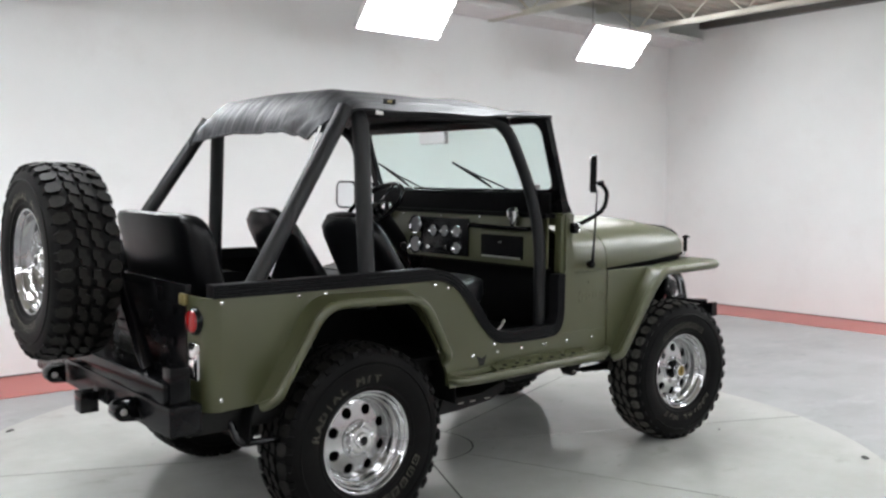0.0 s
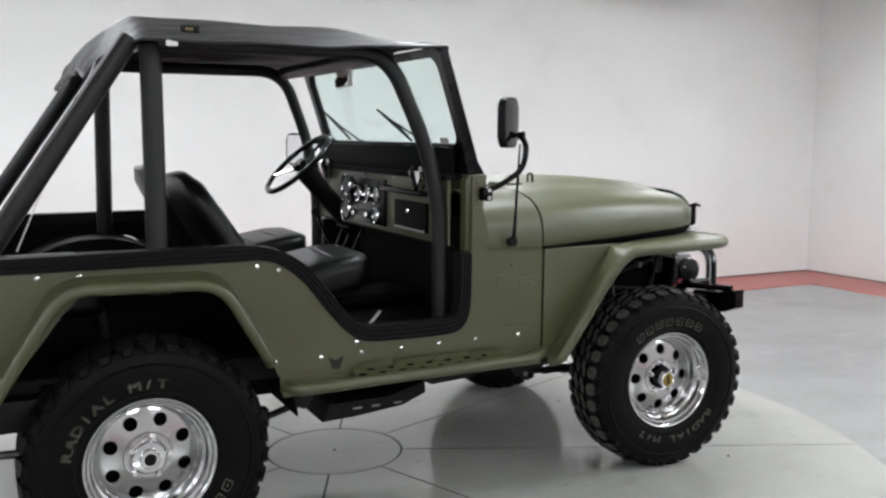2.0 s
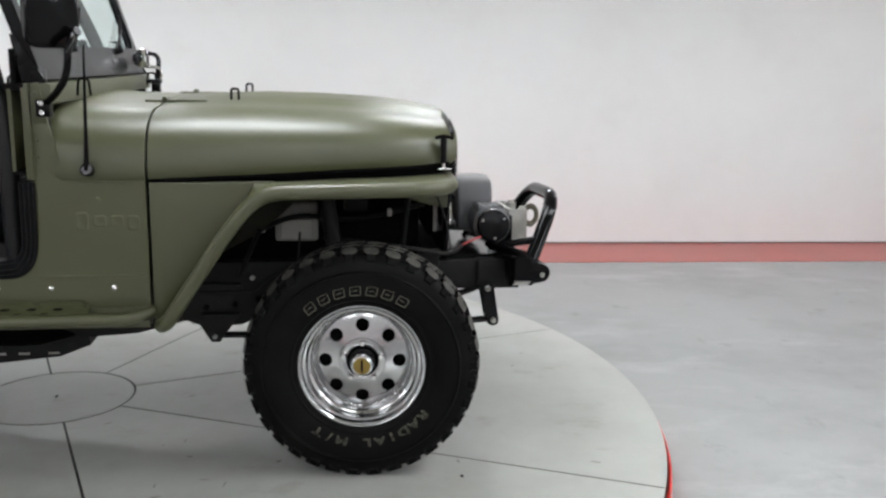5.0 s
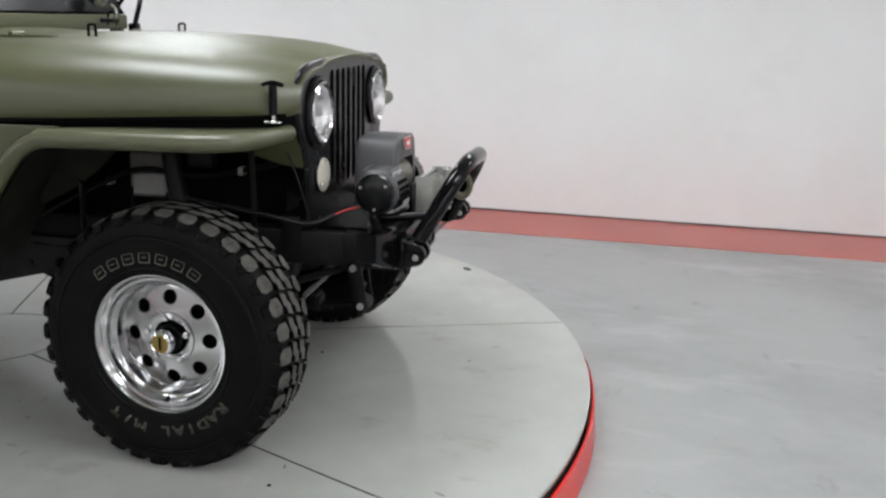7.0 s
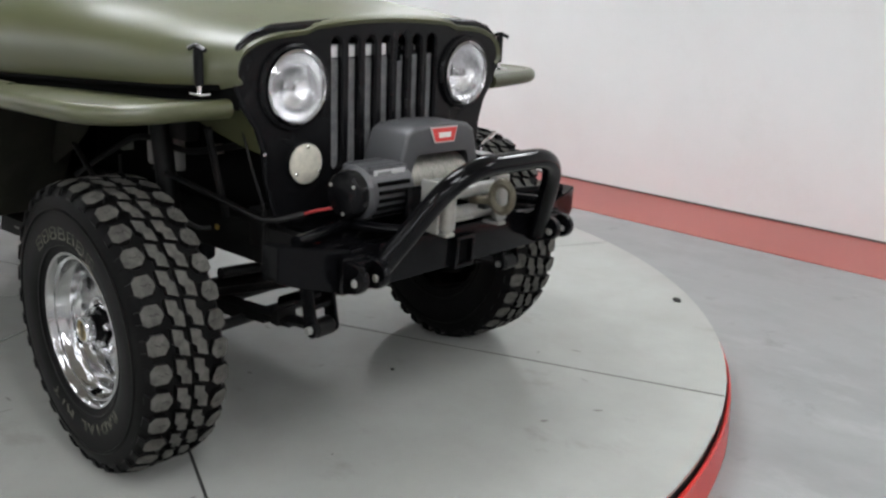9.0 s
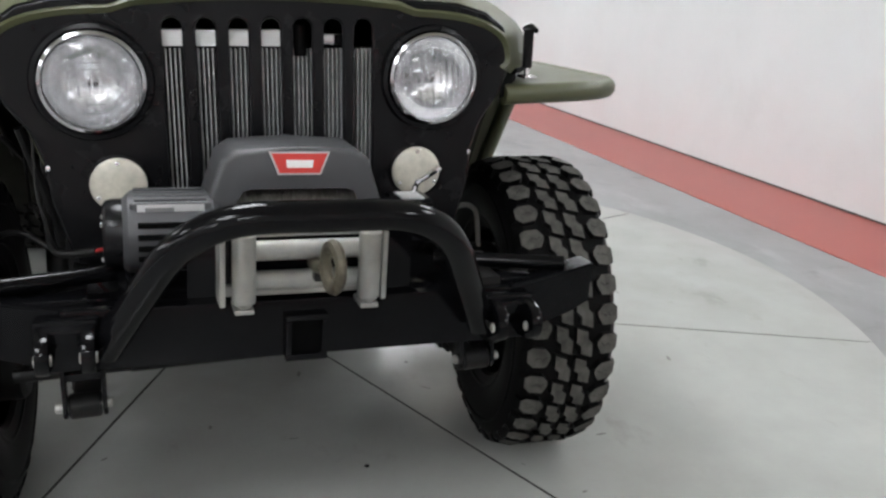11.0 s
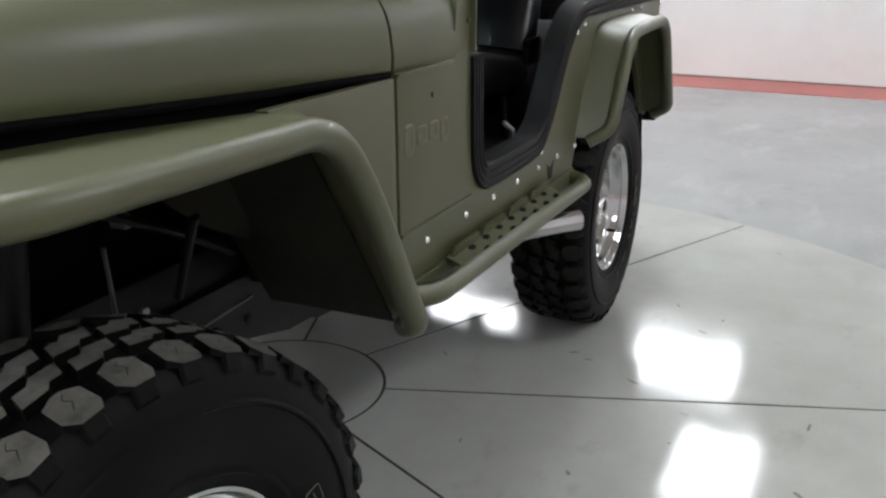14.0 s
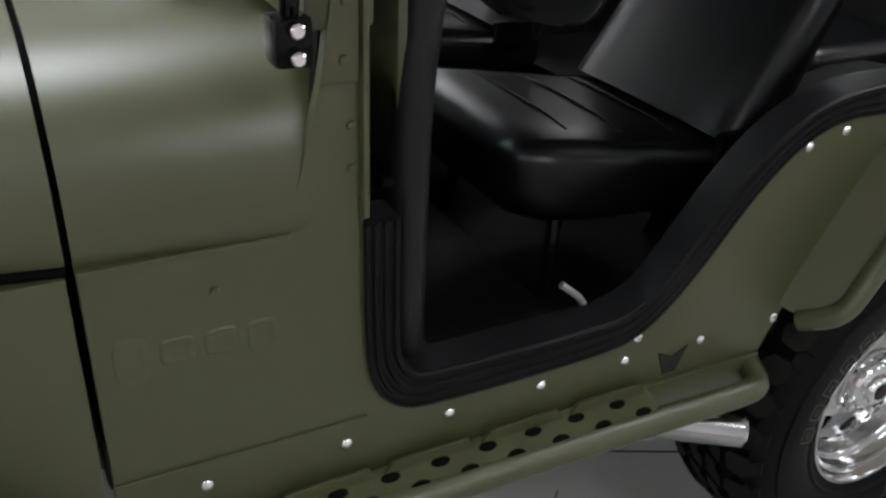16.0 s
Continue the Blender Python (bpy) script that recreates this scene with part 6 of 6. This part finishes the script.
part("gearbox", rod((1.555, 0.148, 0.735), (1.555, 0.250, 0.735), 0.056, 28, 0.012), GLOSSBLACK, winch)
for k in range(5):
    z = 0.692 + k * 0.0195
    r = math.sqrt(max(0.0, 0.072 ** 2 - (z - 0.740) ** 2))
    # vent gaps are black bars, shade put into the colour
    part("vent_slot", box(1.572 + r - 0.006, 1.572 + r + 0.003, -0.275, -0.165, z - 0.0048, z + 0.0048, 0.001), SHADEBLACK, winch)
part("motor_cap", box(1.520, 1.618, -0.288, -0.152, 0.785, 0.806, 0.007, 3), WINCHGREY, winch)
for k in range(4):
    part("cap_rib", box(1.523 + k * 0.025, 1.537 + k * 0.025, -0.28, -0.16, 0.8055, 0.810, 0.002), WINCHGREY, winch)
part("data_label", box(1.6185, 1.6205, -0.275, -0.165, 0.786, 0.802, 0.0005), SILVER, winch, "silver data plate")
part("label_bar", box(1.6205, 1.6215, -0.262, -0.215, 0.790, 0.797, 0), GAUGE, winch)
# control housing arching over the drum
prof = [(-0.152, 0.70), (-0.157, 0.80), (-0.134, 0.874), (-0.108, 0.891), (0.0, 0.897), (0.105, 0.893), (0.131, 0.876), (0.156, 0.80), (0.166, 0.70), (0.125, 0.70), (0.125, 0.80), (0.112, 0.826), (0.09, 0.833), (-0.085, 0.833), (-0.105, 0.826), (-0.12, 0.80), (-0.12, 0.70)]
part("control_housing", slab(prof, "x", 1.46, 1.597, 0.012, seg=3), WINCHGREY, winch, "grey control box arching over the drum", smooth=50)
part("drum", rod((1.535, -0.12, 0.745), (1.535, 0.13, 0.745), 0.040, 24), CHASSIS, winch)
for k in range(22):
    y = -0.112 + k * 0.0108
    part("rope_turn", lathe([(0.058 + 0.006 * math.cos(a), 0.006 * math.sin(a)) for a in [2 * math.pi * i / 6 for i in range(6)]], 28, Matrix.Translation((1.535, y, 0.745)) @ Matrix.Rotation(radians(90), 4, "X"), closed=True), ROPE, winch)
m0 = Matrix.Translation((1.5985, 0.002, 0.867)) @ Matrix.Diagonal((1, 0.95, 0.86, 1)) @ Matrix.Rotation(radians(-6), 4, "Y")
for nm, pts, x0, x1, mt in (("brand_plate", [(-0.058, 0.026), (0.058, 0.026), (0.040, -0.022), (-0.040, -0.022)], 0.0, 0.003, SILVER), ("brand_plate_field", [(-0.053, 0.0225), (0.053, 0.0225), (0.0375, -0.0185), (-0.0375, -0.0185)], 0.0028, 0.0042, LABELRED), ("brand_bar", [(-0.026, 0.009), (0.026, 0.009), (0.024, -0.007), (-0.024, -0.007)], 0.004, 0.005, WHITE)):
    b = slab(pts, "x", x0, x1, 0.0)
    bmesh.ops.transform(b, matrix=m0, verts=b.verts[:])
    part(nm, b, mt, winch, "red trapezoid label" if nm == "brand_plate_field" else "", smooth=0)
part("clutch_lever", tube(fillet([(1.535, 0.240, 0.790), (1.54, 0.243, 0.818), (1.55, 0.265, 0.834), (1.555, 0.285, 0.850)], 0.015), 0.006, 8), CHROME, winch, "chrome clutch lever")
part("lever_base", box(1.50, 1.585, 0.19, 0.265, 0.775, 0.792, 0.004), GLOSSBLACK, winch)
part("lever_label", box(1.52, 1.575, 0.205, 0.25, 0.792, 0.7945, 0.0005), SILVER, winch)
part("power_cable", tube(fillet([(1.53, -0.315, 0.70), (1.48, -0.335, 0.685), (1.45, -0.345, 0.672)], 0.02), 0.004, 8), WIRE_RED, winch)
part("cable_sleeve", tube(fillet([(1.45, -0.345, 0.672), (1.40, -0.42, 0.650), (1.25, -0.44, 0.68), (0.95, -0.45, 0.72)], 0.06), 0.008, 8), CHASSIS, winch)
# roller fairlead
fl = part("roller_fairlead", box(1.668, 1.682, -0.150, 0.135, 0.650, 0.670, 0.003), STEEL, car, "galvanised roller fairlead")
part("frame_plate", box(1.668, 1.682, -0.150, 0.135, 0.756, 0.774, 0.003), STEEL, fl)
for y in (-0.147, 0.132):
    part("side_plate", box(1.664, 1.725, y - 0.005, y + 0.005, 0.646, 0.778, 0.003), STEEL, fl)
for z in (0.738, 0.684):
    part("roller", rod((1.700, -0.112, z), (1.700, 0.104, z), 0.0175, 20, 0.003), STEEL, fl)
for y in (-0.112, 0.104):
    part("roller", rod((1.725, y, 0.652), (1.725, y, 0.777), 0.020, 20, 0.004), STEEL, fl)
    for z in (0.645, 0.777):
        part("roller_cap", rod((1.725, y, z), (1.725, y, z + 0.008), 0.013, 12, 0.003), STEEL, fl)
    part("roller_bracket", box(1.682, 1.738, y - 0.016, y + 0.016, 0.636, 0.645, 0.002), STEEL, fl)
hk = part("winch_hook", lathe([(0.030 + 0.0105 * math.cos(a), 0.0105 * math.sin(a)) for a in [2 * math.pi * i / 8 for i in range(8)]], 28, Matrix.Translation((1.790, 0.024, 0.732)) @ Matrix.Rotation(radians(14), 4, "Z") @ Matrix.Rotation(radians(90), 4, "X") @ Matrix.Diagonal((0.95, 1.2, 1, 1)), closed=True), RUSTY, car, "tarnished steel winch hook")
part("hook_shank", tube([(1.70, 0.012, 0.712), (1.735, 0.014, 0.715), (1.760, 0.018, 0.722)], 0.013, 10), RUSTY, hk)
part("thimble", tube([(1.58, 0.01, 0.712), (1.66, 0.012, 0.712), (1.705, 0.013, 0.712)], 0.008, 8), ROPE, hk)
part("hook_latch", box(1.728, 1.752, 0.002, 0.03, 0.694, 0.708, 0.003), CHASSIS, hk)

# ---- rear bumper and spare carrier ----
rb = part("rear_bumper", box(-1.89, -1.77, -0.74, 0.74, 0.525, 0.63, 0.008), BLACK, car, "black steel rear bumper")
part("swing_arm", box(-1.893, -1.805, -0.70, 0.62, 0.633, 0.705, 0.008), GLOSSBLACK, rb, "swing-out spare carrier arm")
part("carrier_upright", tube(fillet([(-1.83, -0.42, 0.70), (-1.82, -0.12, 1.02), (-1.82, -0.05, 1.10)], 0.06), 0.026, 12), GLOSSBLACK, rb)
part("carrier_upright", tube(fillet([(-1.83, 0.46, 0.70), (-1.82, 0.18, 1.02), (-1.82, 0.10, 1.10)], 0.06), 0.026, 12), GLOSSBLACK, rb)
part("carrier_plate", box(-1.86, -1.80, -0.10, 0.16, 0.98, 1.20, 0.01), GLOSSBLACK, rb)
part("carrier_hub", rod((-1.86, 0.03, 1.095), (-1.96, 0.03, 1.095), 0.05, 18, 0.006), GLOSSBLACK, rb)
part("arm_latch", box(-1.875, -1.80, -0.72, -0.65, 0.63, 0.76, 0.01), GLOSSBLACK, rb)
part("gate_latch", box(-1.745, -1.722, -0.42, -0.30, 0.93, 0.99, 0.006), GLOSSBLACK, rb)
for y in (0.32, -0.45):
    mt = part("tow_mount", slab([(-1.90, 0.535), (-1.90, 0.615)] + arc2((-1.945, 0.575), 0.036, 100, 260, 8), "y", y - 0.035, y + 0.035, 0.005), GLOSSBLACK, rb)
    part("mount_bolt", rod((-1.95, y - 0.036, 0.575), (-1.95, y - 0.043, 0.575), 0.013, 6, 0.002), STEEL, rb)
part("receiver_socket", box(-1.97, -1.90, -0.10, -0.02, 0.49, 0.57, 0.006), GLOSSBLACK, rb)
part("under_rear_panel", box(-1.76, -1.30, -0.66, 0.66, 0.50, 0.605, 0.02), CHASSIS, car)
part("folded_cloth", box(-1.40, -1.23, -0.585, -0.49, 0.968, 1.022, 0.012, 3), WHITE, car, "pale folded cover on the wheel well")
part("side_step_rear", tube(fillet([(-1.60, -0.62, 0.58), (-1.58, -0.70, 0.46), (-1.36, -0.70, 0.45)], 0.03), 0.014, 8), BLACK, car)

wb = part("washer_bottle", box(0.797, 0.912, -0.375, -0.340, 0.728, 0.803, 0.010, 3), HOSE, car, "grey plastic washer bottle")
part("bottle_cap", rod((0.85, -0.358, 0.803), (0.85, -0.358, 0.817), 0.014, 14, 0.003), BLACK, wb)

# ---- stance: the vehicle stands slightly turned on the disc and leans a little ----
rb.matrix_basis = Matrix.Translation((0.030, 0, 0.012))
for o in (fb, winch, fl, hk):
    o.matrix_basis = Matrix.Translation((0, 0, 0.617)) @ Matrix.Rotation(radians(-2.2), 4, "X") @ Matrix.Translation((0, 0, -0.603))
SIZE = Matrix.Diagonal((0.986, 1.008, 1, 1))
car.matrix_basis = Matrix.Translation((-0.004, 0.017, -0.010)) @ Matrix.Rotation(radians(1.0), 4, "Z") @ Matrix.Rotation(radians(0.66), 4, "X") @ SIZE
for o in car.children:
    if o.name.split(".")[0] in ("front_wheel", "rear_wheel"):
        o.matrix_basis = SIZE.inverted() @ o.matrix_basis
